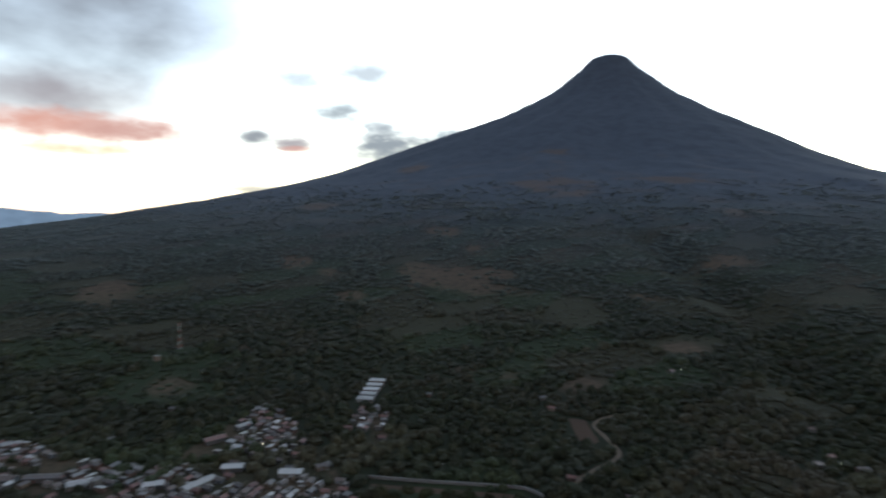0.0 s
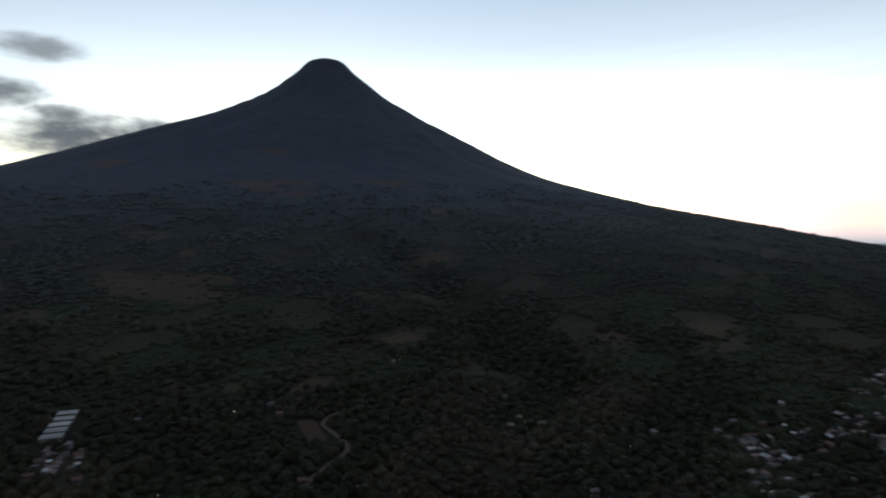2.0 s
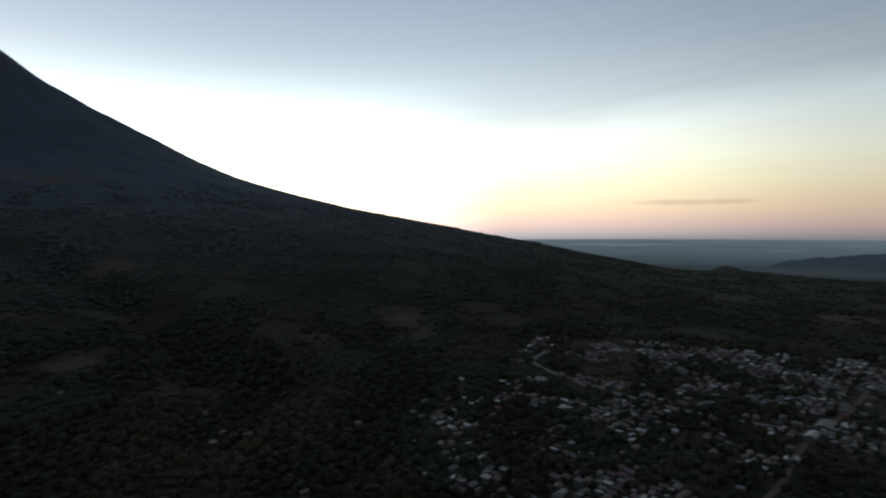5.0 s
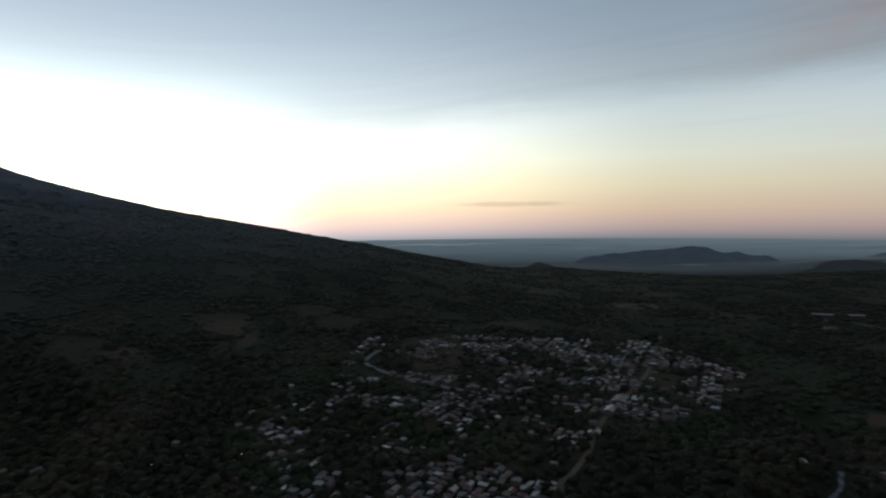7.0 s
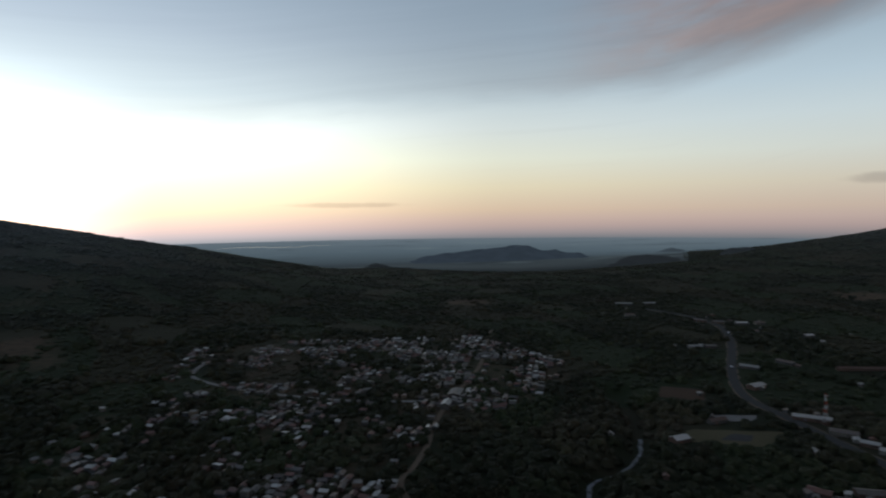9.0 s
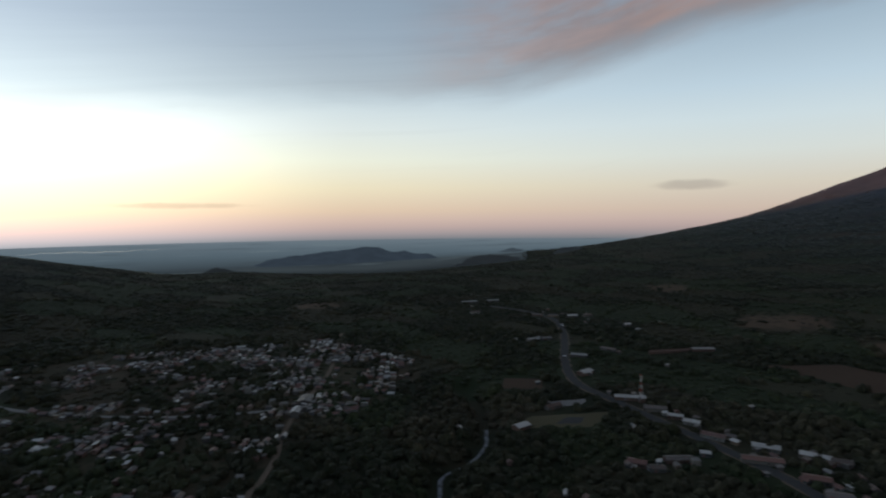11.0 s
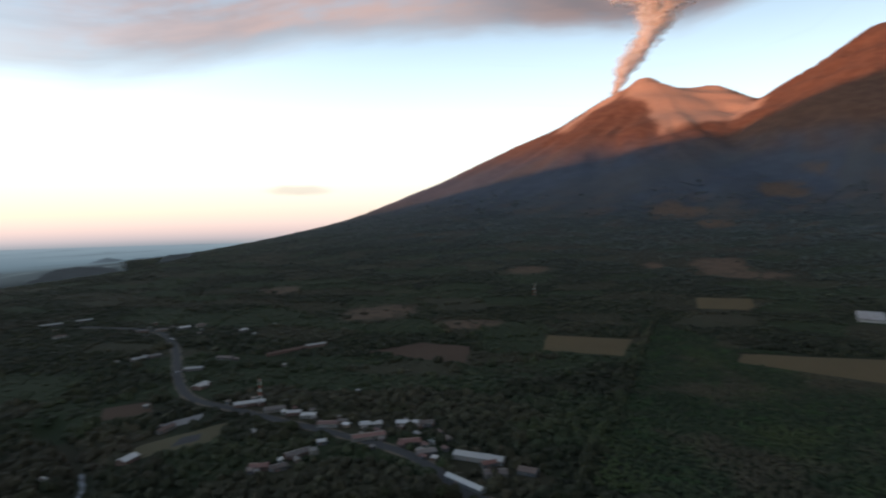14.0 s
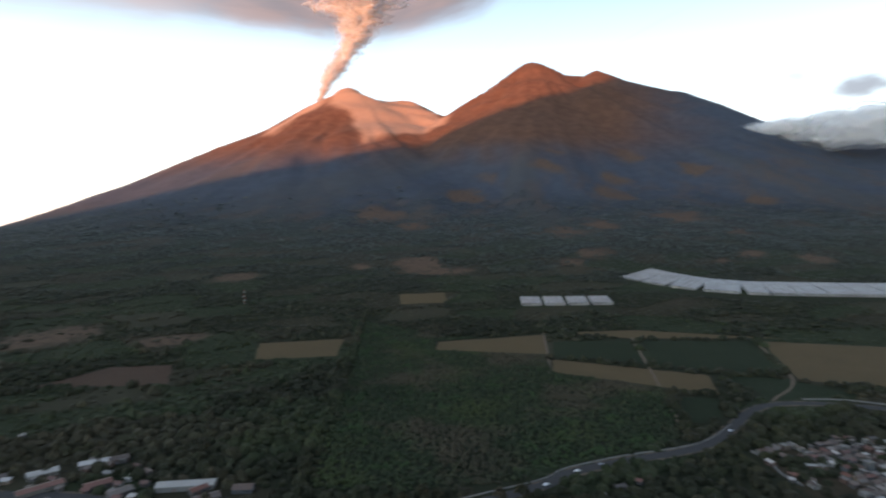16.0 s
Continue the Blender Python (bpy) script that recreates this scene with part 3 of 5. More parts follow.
def ground_cover(x, y, z, ra, rf):
    r = np.hypot(x, y)
    bd = np.degrees(np.arctan2(x, y)) % 360
    patch = grain(x, y, 110, 4, 31)
    strip = grain(x * 0.5 + y * 0.2, y, 46, 3, 35)
    twin = away(x, y, TWIN_PEAK["at"])
    low = smooth(650, 1200, r) * smooth(3000, 2300, r) * 0.22
    high = smooth(3000, 2500, twin) * smooth(1300, 1700, twin) * smooth(1600, 2100, rf) * 0.35
    amount = np.maximum(low, high) * np.where((bd > 60) & (bd < 120), 0.3, 1.0)
    turn = np.arctan2(y - TWIN_PEAK["at"][1], x - TWIN_PEAK["at"][0]) * 2200
    steep = grain(turn, twin * 0.6 + turn * 0.25, 62, 4, 37)
    bare = smooth(0.55, 0.74, np.where(high > low, steep, patch * 0.55 + strip * 0.45) + 0.07 * amount) * np.minimum(1, amount * 1.4) * 0.75
    bare = np.maximum(bare, np.where(y > 0, 0.6, 0.78 + 0.17 * (y < -1250)) * patches(x, y))
    for poly in VILLAGES:
        bare = np.maximum(bare, (0.34 + 0.22 * (y > 340)) * inside(x, y, poly) * smooth(.4, .6, grain(x, y, 30, 3, 33)))
    gap = grain(np.degrees(np.arctan2(y - SMOKING_CONE["at"][1], x - SMOKING_CONE["at"][0])) * 14, rf * 0.25, 40, 3, 41)
    ash = smooth(260, 120, rf + (gap - 0.5) * 260)
    # the pale ash fan below the crater rim, its point down, and a strip along the shoulder
    wx, wy = x + (grain(x, y, 160, 3, 43) - 0.5) * 110, y + (grain(x, y, 160, 3, 45) - 0.5) * 110
    hits = [inside(wx + dx, wy + dy, ASH_FAN) | inside(wx + dx, wy + dy, ASH_STRIP) for dx in (-24, 0, 24) for dy in (-24, 0, 24)]
    ash = np.maximum(ash, np.mean(hits, 0))
    scrub = np.clip(smooth(400, 660, z + (gap - 0.5) * 120), 0, 1) * smooth(2500, 1800, rf + (gap - 0.5) * 300)
    return bare, ash, scrub


def flank_relief_tone(x, y):
    """Relief shading painted as colour: paler ribs between the gullies of the high flanks."""
    at = TWIN_PEAK["at"]
    d = away(x, y, at)
    g = grain(np.arctan2(y - at[1], x - at[0]) * 1500 + 60 * np.sin(d / 330 + 9), d * 0.16, 150, 2, 9)
    return smooth(.45, .75, g) * smooth(2900, 2200, d) * smooth(500, 900, d)


make_ground()


# ---------------------------------------------------------------- more materials
def paint_look(colors, rough=0.85, stain=0.5):
    """Plastered or painted walls: each thing takes one of a few colours, with rain stains."""
    def build(n):
        p = place(n)
        own = n.add("ShaderNodeObjectInfo").outputs["Random"]
        pick = n.add("ShaderNodeValToRGB", {0: n.math("FRACT", n.math("ADD", own, n.add("ShaderNodeNewGeometry").outputs["Random Per Island"]))})
        pick.color_ramp.interpolation = "CONSTANT"
        e = pick.color_ramp.elements
        while len(e) < len(colors):
            e.new(0.5)
        for i, (item, c) in enumerate(zip(e, colors)):
            item.position, item.color = i / len(colors), (*c, 1)
        dirt = n.step(n.noise(p, 0.6, 5.0), .45, .75)
        col = n.mix(n.math("MULTIPLY", dirt, stain), pick.outputs[0], (.1, .085, .07))
        return surface(n, col, rough, (n.noise(p, 6.0), 0.2, 0.03))
    return build


def sheet_look(colors, rust=0.4, metal=0.3):
    """Corrugated sheet roofs with rust and patched sheets."""
    def build(n):
        geo = n.add("ShaderNodeNewGeometry")
        p = n.add("ShaderNodeTexCoord").outputs["Object"]
        own = n.math("FRACT", n.math("ADD", n.add("ShaderNodeObjectInfo").outputs["Random"], geo.outputs["Random Per Island"]))
        pick = n.add("ShaderNodeValToRGB", {0: own})
        pick.color_ramp.interpolation = "CONSTANT"
        e = pick.color_ramp.elements
        while len(e) < len(colors):
            e.new(0.5)
        for i, (item, c) in enumerate(zip(e, colors)):
            item.position, item.color = i / len(colors), (*c, 1)
        patch = n.step(n.noise(n.vec("ADD", p, n.vec("SCALE", (37.0, 11.0, 5.0), scale=own)), 0.45, 4.0), .5, .66)
        col = n.mix(n.math("MULTIPLY", patch, rust), pick.outputs[0], (.15, .075, .045))
        wave = n.add("ShaderNodeTexWave", {"Vector": p, "Scale": 3.0, "Distortion": 0.0}).outputs["Fac"]
        return surface(n, col, 0.5, (wave, 0.4, 0.05), metal=metal, spec=0.4)
    return build


WALL_PAINT = material("painted_plaster", paint_look([(.14, .125, .11), (.085, .078, .073), (.15, .112, .082), (.094, .096, .098), (.11, .066, .052), (.2, .187, .17), (.077, .068, .064)]))
ROOF_SHEET = material("corrugated_sheet", sheet_look([(.12, .112, .105), (.08, .072, .066), (.38, .362, .335), (.081, .064, .055), (.108, .098, .092), (.085, .055, .044), (.1, .085, .077), (.07, .058, .051), (.2, .188, .175), (.11, .08, .066)]))
ROOF_RED = material("red_roof", sheet_look([(.11, .046, .035), (.092, .044, .035), (.135, .062, .048)], 0.35, 0.0))
ROOF_WHITE = material("white_sheet", sheet_look([(.3, .288, .268), (.37, .355, .335), (.22, .21, .195)], 0.08, 0.1))
GLASS = material("dark_window", lambda n: surface(n, (.03, .035, .04), 0.15, spec=0.6))
DOOR = material("metal_door", paint_look([(.12, .09, .07), (.16, .17, .2), (.2, .08, .05)], 0.5))
BARK = material("bark", lambda n: surface(n, n.mix(n.noise(place(n), 2.0), (.06, .045, .032), (.13, .1, .075)), 0.95, (n.noise(place(n), 5.0), 0.6, 0.05)))
ASPHALT = material("asphalt", lambda n: surface(n, n.mix(n.noise(place(n), 0.25, 5.0), (.04, .039, .038), (.066, .064, .062)), 0.95, (n.noise(place(n), 3.0), 0.2, 0.03), spec=0.1))
DIRT = material("dirt_track", lambda n: surface(n, n.mix(n.noise(place(n), 0.3, 5.0), (.075, .055, .037), (.145, .105, .072)), 0.95, (n.noise(place(n), 1.0), 0.5, 0.2)))
RIVER_BED = material("pale_river_gravel", lambda n: surface(n, n.mix(n.step(n.noise(place(n), 0.2, 5.0), .35, .6), (.04, .042, .04), (.15, .16, .17)), 0.6, (n.noise(place(n), 0.8), 0.6, 0.4)))
CONCRETE = material("concrete", lambda n: surface(n, n.mix(n.noise(place(n), 0.3, 5.0), (.12, .113, .105), (.22, .205, .19)), 0.85, (n.noise(place(n), 3.0), 0.2, 0.03)))
PLASTIC = material("white_greenhouse_film", lambda n: surface(n, n.mix(n.step(n.noise(place(n), 0.05, 4.0), .35, .7), (.22, .207, .193), (.31, .297, .28)), 0.4, (n.noise(place(n), 0.3), 0.3, 0.3)))
STEEL_RED = material("red_painted_steel", lambda n: surface(n, n.mix(n.noise(place(n), 0.5), (.26, .045, .025), (.34, .07, .045)), 0.5))
STEEL_WHITE = material("white_painted_steel", lambda n: surface(n, n.mix(n.noise(place(n), 0.5), (.4, .4, .39), (.52, .52, .5)), 0.5))
CAR_PAINT = material("car_paint", paint_look([(.7, .7, .7), (.75, .75, .74), (.25, .26, .28), (.5, .5, .52)], 0.3, 0.1))
TYRE = material("tyre_rubber", lambda n: surface(n, n.mix(n.noise(place(n), 8.0), (.015, .015, .015), (.03, .03, .03)), 0.9))


def field_look(a, b, rows):
    def build(n):
        p = place(n)
        wide, fine = n.noise(p, 0.02, 4.0), n.noise(p, 0.25, 5.0)
        wave = n.add("ShaderNodeTexWave", {"Vector": p, "Scale": 0.12, "Distortion": 1.5, "Detail": 2.0}, bands_direction=rows).outputs["Fac"]
        col = n.mix(n.math("ADD", n.math("MULTIPLY", wide, 0.5), n.math("ADD", n.math("MULTIPLY", fine, 0.35), n.math("MULTIPLY", wave, 0.15))), a, b)
        return surface(n, col, 0.95, (n.math("ADD", fine, wave), 0.6, 0.5), spec=0.1)
    return build


STUBBLE = material("dry_stubble", field_look((.06, .045, .024), (.125, .09, .047), "X"))
GREENS = material("green_crop", field_look((.013, .0195, .01), (.027, .035, .018), "X"))
BARE = material("bare_soil", field_look((.045, .03, .021), (.09, .058, .039), "Y"))
GRASS = material("short_grass", field_look((.06, .052, .03), (.11, .095, .055), "Y"))


# ---------------------------------------------------------------- roads, river, fields
def resample(line, step):
    """A smooth line through the corners of a rough one."""
    pts = [np.array(p, float) for p in line]
    pts = [2 * pts[0] - pts[1], *pts, 2 * pts[-1] - pts[-2]]
    out = []
    for a, b, c, d in zip(pts, pts[1:], pts[2:], pts[3:]):
        k = max(2, int(np.linalg.norm(c - b) / step))
        for i in range(k):
            t = i / k
            out.append(0.5 * (2 * b + (c - a) * t + (2 * a - 5 * b + 4 * c - d) * t * t + (3 * b - a - 3 * c + d) * t**3))
    return np.array(out + [pts[-2]])


def ribbon(name, line, width, mat, label, lift=0.35, ragged=0.0, category="road", depth=0.6):
    mid = resample(line, 5.0)
    way = np.gradient(mid, axis=0)
    way /= np.linalg.norm(way, axis=1)[:, None] + 1e-9
    side = np.stack([-way[:, 1], way[:, 0]], -1)
    rng = np.random.default_rng(len(line))
    half = width / 2 * (1 + ragged * (rng.random((len(mid), 2)) - 0.5) * 2)
    rows = []
    for k, drop in ((1.0, depth), (1.0, 0.0), (0.0, -0.08), (-1.0, 0.0), (-1.0, depth)):
        w = half[:, 0] if k > 0 else half[:, 1]
        q = mid + side * (w * k + (0.4 * k if drop == depth else 0))[:, None]
        rows.append(np.column_stack([q, land(q[:, 0], q[:, 1]) + lift - drop]))
    v = np.stack(rows, 1)
    n, m = v.shape[:2]
    i, j = np.meshgrid(np.arange(n - 1), np.arange(m - 1), indexing="ij")
    f = np.stack([i * m + j, i * m + j + 1, (i + 1) * m + j + 1, (i + 1) * m + j], -1).reshape(-1, 4)
    return tagged(mesh_object(name, v.reshape(-1, 3), f, mat), label, category, kind="structure")


ribbon("verge", HIGHWAY, 11.5, DIRT, "dry brown verge along the highway", lift=0.22, ragged=0.25, category="verge")
ribbon("road", HIGHWAY, 9.5, ASPHALT, "grey asphalt highway winding past villages and fields")
ribbon("road", TOWN_ROAD, 4.4, DIRT, "narrow grey street leading through the town")
ribbon("road", TOWN_STREET, 5, CONCRETE, "pale concrete town street between houses")
ribbon("road", TRACK, 3.5, DIRT, "pale dirt track through the woods", ragged=0.3)
ribbon("river", RIVER[2:], 2.6, RIVER_BED, "pale stony river bed in a wooded ravine", lift=0.5, ragged=0.45, category="river")
ribbon("road", [(298, -927), (243, -678), (204, -525), (188, -429), (160, -351)], 3, DIRT, "dirt lane beside a dark hedge row", ragged=0.3)
ribbon("road", [(-116, -836), (-116, -662), (-113, -503)], 3, DIRT, "dirt lane between the fields", ragged=0.3)
ribbon("road", [(6, -853), (-1, -731), (-3, -660)], 3, DIRT, "dirt lane between dry fields", ragged=0.3)
ribbon("road", [(-275, -839), (-259, -672), (-213, -597)], 3, DIRT, "dirt lane between green plots", ragged=0.3)


def field(name, corners, mat, label, lift=0.25):
    a, b, c, d = (np.array(p, float) for p in corners)
    nu, nv = (max(3, int(np.linalg.norm(q - p) / 6)) for p, q in ((a, b), (a, d)))
    u, v = np.meshgrid(np.linspace(0, 1, nu), np.linspace(0, 1, nv), indexing="ij")
    x = ((a[0] * (1 - u) + b[0] * u) * (1 - v) + (d[0] * (1 - u) + c[0] * u) * v)
    y = ((a[1] * (1 - u) + b[1] * u) * (1 - v) + (d[1] * (1 - u) + c[1] * u) * v)
    rim = (u == 0) | (u == 1) | (v == 0) | (v == 1)
    x, y = x + np.where(rim, (grain(x, y, 14, 2, 61) - .5) * 7, 0), y + np.where(rim, (grain(x, y, 14, 2, 62) - .5) * 7, 0)
    z = land(x, y) + np.where(rim, -0.3, lift)
    i, j = np.meshgrid(np.arange(nu - 1), np.arange(nv - 1), indexing="ij")
    f = np.stack([i * nv + j, (i + 1) * nv + j, (i + 1) * nv + j + 1, i * nv + j + 1], -1).reshape(-1, 4)
    return tagged(mesh_object(name, np.stack([x, y, z], -1).reshape(-1, 3), f, mat, smooth_faces=True), label, "field", kind="structure")


LOOKS = {"stubble": (STUBBLE, "dry tan stubble field"), "green": (GREENS, "dark green field of low crops"), "bare": (BARE, "bare brown ploughed soil")}
for key, corners in FIELDS.items():
    field("field", corners, *LOOKS[key.split("_")[0]])
field("sports_field", SPORTS, GRASS, "worn pale grass sports field beside the highway", 0.4)
field("sports_court", [(455, -213), (474, -240), (466, -262), (447, -248)], ASPHALT, "worn grey court on the grass", 0.7)


field("parking_yard", [(494, -232), (518, -242), (512, -286), (495, -274)], CONCRETE, "pale worn yard beside the sports field", 0.4)


# ---------------------------------------------------------------- woods
def icosphere(level):
    bm = bmesh.new()
    bmesh.ops.create_icosphere(bm, subdivisions=level, radius=1.0)
    v = np.array([p.co[:] for p in bm.verts])
    f = np.array([[p.index for p in q.verts] for q in bm.faces])
    bm.free()
    return v, f


def clump_shapes(level, count, seed, rough=0.28, cut=-0.25):
    """A few uneven crowns, open below where nothing is seen."""
    rng = np.random.default_rng(seed)
    v, f = icosphere(level)
    f = f[v[f].mean(1)[:, 2] > cut]
    used = np.unique(f)
    back = np.zeros(len(v), int)
    back[used] = np.arange(len(used))
    shapes = [v[used] * (1 + rough * (rng.random((len(used), 1)) * 2 - 1)) for _ in range(count)]
    return shapes, back[f]


def grown(x, y, size, tall):
    """Crowns as the plots have them: tall woods and hedges, low coffee, sparse fallow."""
    kind, hedge, own = stand_of(x, y)
    luck = lattice(np.floor(x * 3), np.floor(y * 3), 5)
    near = smooth(560, 700, np.hypot(x, y))
    keep = (kind != 3) | hedge | (luck < 1 - 0.45 * near)
    f = np.where(hedge, 0.95, np.array((1.0, 0.66, 0.72, 0.5))[kind])
    f = 1 - near + near * f
    return keep, size * f, tall * f * np.where(hedge, 1.15, np.array((1.0, 0.6, 0.7, 0.5))[kind])


def scatter(x, y, size, tall, shapes, f, seed, sink=0.15):
    """Puts a crown at each place; returns one list of vertices and faces."""
    rng = np.random.default_rng(seed)
    n, k = len(x), len(shapes[0])
    pick = np.array(shapes)[rng.integers(0, len(shapes), n)]
    a = rng.random(n) * 6.283
    ca, sa = np.cos(a)[:, None], np.sin(a)[:, None]
    vx = (pick[:, :, 0] * ca - pick[:, :, 1] * sa) * size[:, None] + x[:, None]
    vy = (pick[:, :, 0] * sa + pick[:, :, 1] * ca) * size[:, None] + y[:, None]
    vz = (pick[:, :, 2] + 0.25 - sink) * tall[:, None] + land(x, y)[:, None]
    faces = (f[None] + (np.arange(n) * k)[:, None, None]).reshape(-1, 3)
    return np.stack([vx, vy, vz], -1).reshape(-1, 3), faces, np.repeat(STAND_TONE[stand_of(x, y)[0]], k, 0)


def spots(r0, r1, gap, seed):
    """Jittered places over the visible sector of a ring."""
    rng = np.random.default_rng(seed)
    g = np.arange(-r1, r1, gap)
    x, y = np.meshgrid(g, g)
    x, y = x.ravel() + (rng.random(x.size) - .5) * gap * 1.1, y.ravel() + (rng.random(x.size) - .5) * gap * 1.1
    r, b = np.hypot(x, y), (np.degrees(np.arctan2(x, y)) + 60) % 360
    keep = (r >= r0) & (r < r1) & (b > 18) & (b < 272)
    return x[keep], y[keep]


ROADS = [(HIGHWAY, 8.5), (TOWN_ROAD, 4.2), (TOWN_STREET, 5.0), (TRACK, 4.0), (RIVER, 7.0)]
OPEN_GROUND = [SPORTS, [(494, -232), (518, -242), (512, -286), (495, -274)], *FIELDS.values()]


TAKEN = np.zeros((1500, 1500), bool)     # the plan in cells of two metres


def take(x, y, radius, front=0.0):
    """Keeps trees off a place, and off the ground before it as one looks from mid-valley."""
    r = math.hypot(x, y)
    for k in np.arange(0, front + 0.1, 4.0):
        cx, cy = x * (1 - k / r), y * (1 - k / r)
        i, j, w = int((cx + 1500) / 2), int((cy + 1500) / 2), max(1, int(radius / 2))
        TAKEN[max(0, i - w):i + w + 1, max(0, j - w):j + w + 1] = True


def built_up(x, y):
    i, j = ((np.asarray(v) + 1500) / 2 for v in (x, y))
    ok = (i > 0) & (i < 1499) & (j > 0) & (j < 1499)
    return ok & TAKEN[np.clip(i, 0, 1499).astype(int), np.clip(j, 0, 1499).astype(int)]


def wooded(x, y, seed):
    """Where trees stand: not on roads, fields, roofs or bare clearings, and thinly in the villages."""
    z, cones, plain, ra, rf = land(x, y, True)
    bare, ash, scrub = ground_cover(x, y, z, ra, rf)
    keep = (ash < 0.2) & (scrub < 0.2) & (lattice(np.floor(x * 5), np.floor(y * 5), 6) < smooth(360, 110, z + 120 * (grain(x, y, 260, 3, 86) - 0.5)))
    keep &= ~((np.hypot(x, y) > 2300) & (cones - plain < 12)) & ~((np.hypot(x, y) > 2440) & (x > 0) & (np.abs(y) < 0.42 * x))
    for line, w in ROADS:
        keep &= line_distance(x, y, line) > w
    for poly in OPEN_GROUND:
        keep &= ~inside(x, y, poly)
    keep &= ~inside(x, y, PLANTATION)
    rng = np.random.default_rng(seed)
    luck = rng.random(len(x))
    keep &= rng.random(len(x)) > smooth(0.12, 0.6, bare) * 0.86
    for poly in VILLAGES:
        keep &= ~(inside(x, y, poly) & (luck > 0.97))
    return keep & ~built_up(x, y)


# ---------------------------------------------------------------- buildings
def box(bm, x0, x1, y0, y1, z0, z1):
    v = [bm.verts.new(p) for p in ((x0, y0, z0), (x1, y0, z0), (x1, y1, z0), (x0, y1, z0), (x0, y0, z1), (x1, y0, z1), (x1, y1, z1), (x0, y1, z1))]
    for f in ((3, 2, 1, 0), (4, 5, 6, 7), (0, 1, 5, 4), (1, 2, 6, 5), (2, 3, 7, 6), (3, 0, 4, 7)):
        bm.faces.new([v[i] for i in f])


def gable(bm, l, w, z, rise, over=0.4, t=0.14):
    """A pitched roof of two thick slabs, its ridge along x."""
    x, y = l / 2 + over, w / 2 + over
    drop = rise * over / (w / 2)
    for s in (1, -1):
        a = [bm.verts.new((px, py * s, pz)) for px in (-x, x) for py, pz in ((0, z + rise), (y, z - drop), (y, z - drop + t), (0, z + rise + t))]
        for f in ((0, 1, 2, 3), (7, 6, 5, 4), (0, 4, 5, 1), (1, 5, 6, 2), (2, 6, 7, 3), (3, 7, 4, 0)):
            bm.faces.new([a[i] for i in f])


def lean_to(bm, l, w, z, rise, over=0.35, t=0.12):
    """A single sloping roof sheet."""
    x, y = l / 2 + over, w / 2 + over
    v = [bm.verts.new((px, py, z + (rise if py > 0 else 0) + d)) for d in (0.02, t) for px, py in ((-x, -y), (x, -y), (x, y), (-x, y))]
    for f in ((3, 2, 1, 0), (4, 5, 6, 7), (0, 1, 5, 4), (1, 2, 6, 5), (2, 3, 7, 6), (3, 0, 4, 7)):
        bm.faces.new([v[i] for i in f])


def shell(bm, l, w, z, roof, rise):
    """Walls from below the ground up to the roof."""
    x, y = l / 2, w / 2
    top = {"gable": (z, z, z, z), "lean": (z, z, z + rise, z + rise), "flat": (z, z, z, z)}[roof]
    lo = [bm.verts.new(p) for p in ((-x, -y, -1.5), (x, -y, -1.5), (x, y, -1.5), (-x, y, -1.5))]
    hi = [bm.verts.new((p.co.x, p.co.y, h)) for p, h in zip(lo, top)]
    if roof == "gable":
        e0, e1 = bm.verts.new((-x, 0, z + rise)), bm.verts.new((x, 0, z + rise))
        bm.faces.new((lo[0], lo[1], hi[1], hi[0])), bm.faces.new((lo[2], lo[3], hi[3], hi[2]))
        bm.faces.new((lo[1], lo[2], hi[2], e1, hi[1])), bm.faces.new((lo[3], lo[0], hi[0], e0, hi[3]))
    else:
        for i in range(4):
            bm.faces.new((lo[i], lo[(i + 1) % 4], hi[(i + 1) % 4], hi[i]))


def opening(name, x, y, z, w, h, mat, house, turned=False):
    bm = bmesh.new()
    if turned:
        box(bm, x - 0.06, x + 0.06, y - w / 2, y + w / 2, z, z + h)
    else:
        box(bm, x - w / 2, x + w / 2, y - 0.06, y + 0.06, z, z + h)
    return part(name, bm, mat, house)


def house(l, w, z, roof, rise, roof_mat, label, category="house", group="village houses", name="house", openings=2):
    ob = tagged(new(name), label, category, group)
    bm = bmesh.new()
    shell(bm, l, w, z, roof, rise)
    part("wall", bm, WALL_PAINT, ob)
    bm = bmesh.new()
    if roof == "gable":
        gable(bm, l, w, z, rise)
    elif roof == "lean":
        lean_to(bm, l, w, z, rise)
    else:
        box(bm, -l / 2 - .1, l / 2 + .1, -w / 2 - .1, w / 2 + .1, z, z + .18)
        for x0, x1, y0, y1 in ((-l/2, l/2, -w/2, -w/2 + .2), (-l/2, l/2, w/2 - .2, w/2), (-l/2, -l/2 + .2, -w/2, w/2), (l/2 - .2, l/2, -w/2, w/2)):
            box(bm, x0, x1, y0, y1, z + .18, z + .6)
    part("roof", bm, roof_mat, ob)
    opening("door", -l * .18, -w / 2, 0, 1.0, 2.05, DOOR, ob)
    for i in range(openings):
        opening("window", l * (.12 + .2 * i), -w / 2, 1.0, 1.1, 1.0, GLASS, ob)
    opening("window", l / 2, 0.6, 1.0, 1.1, 1.0, GLASS, ob, True)
    return ob


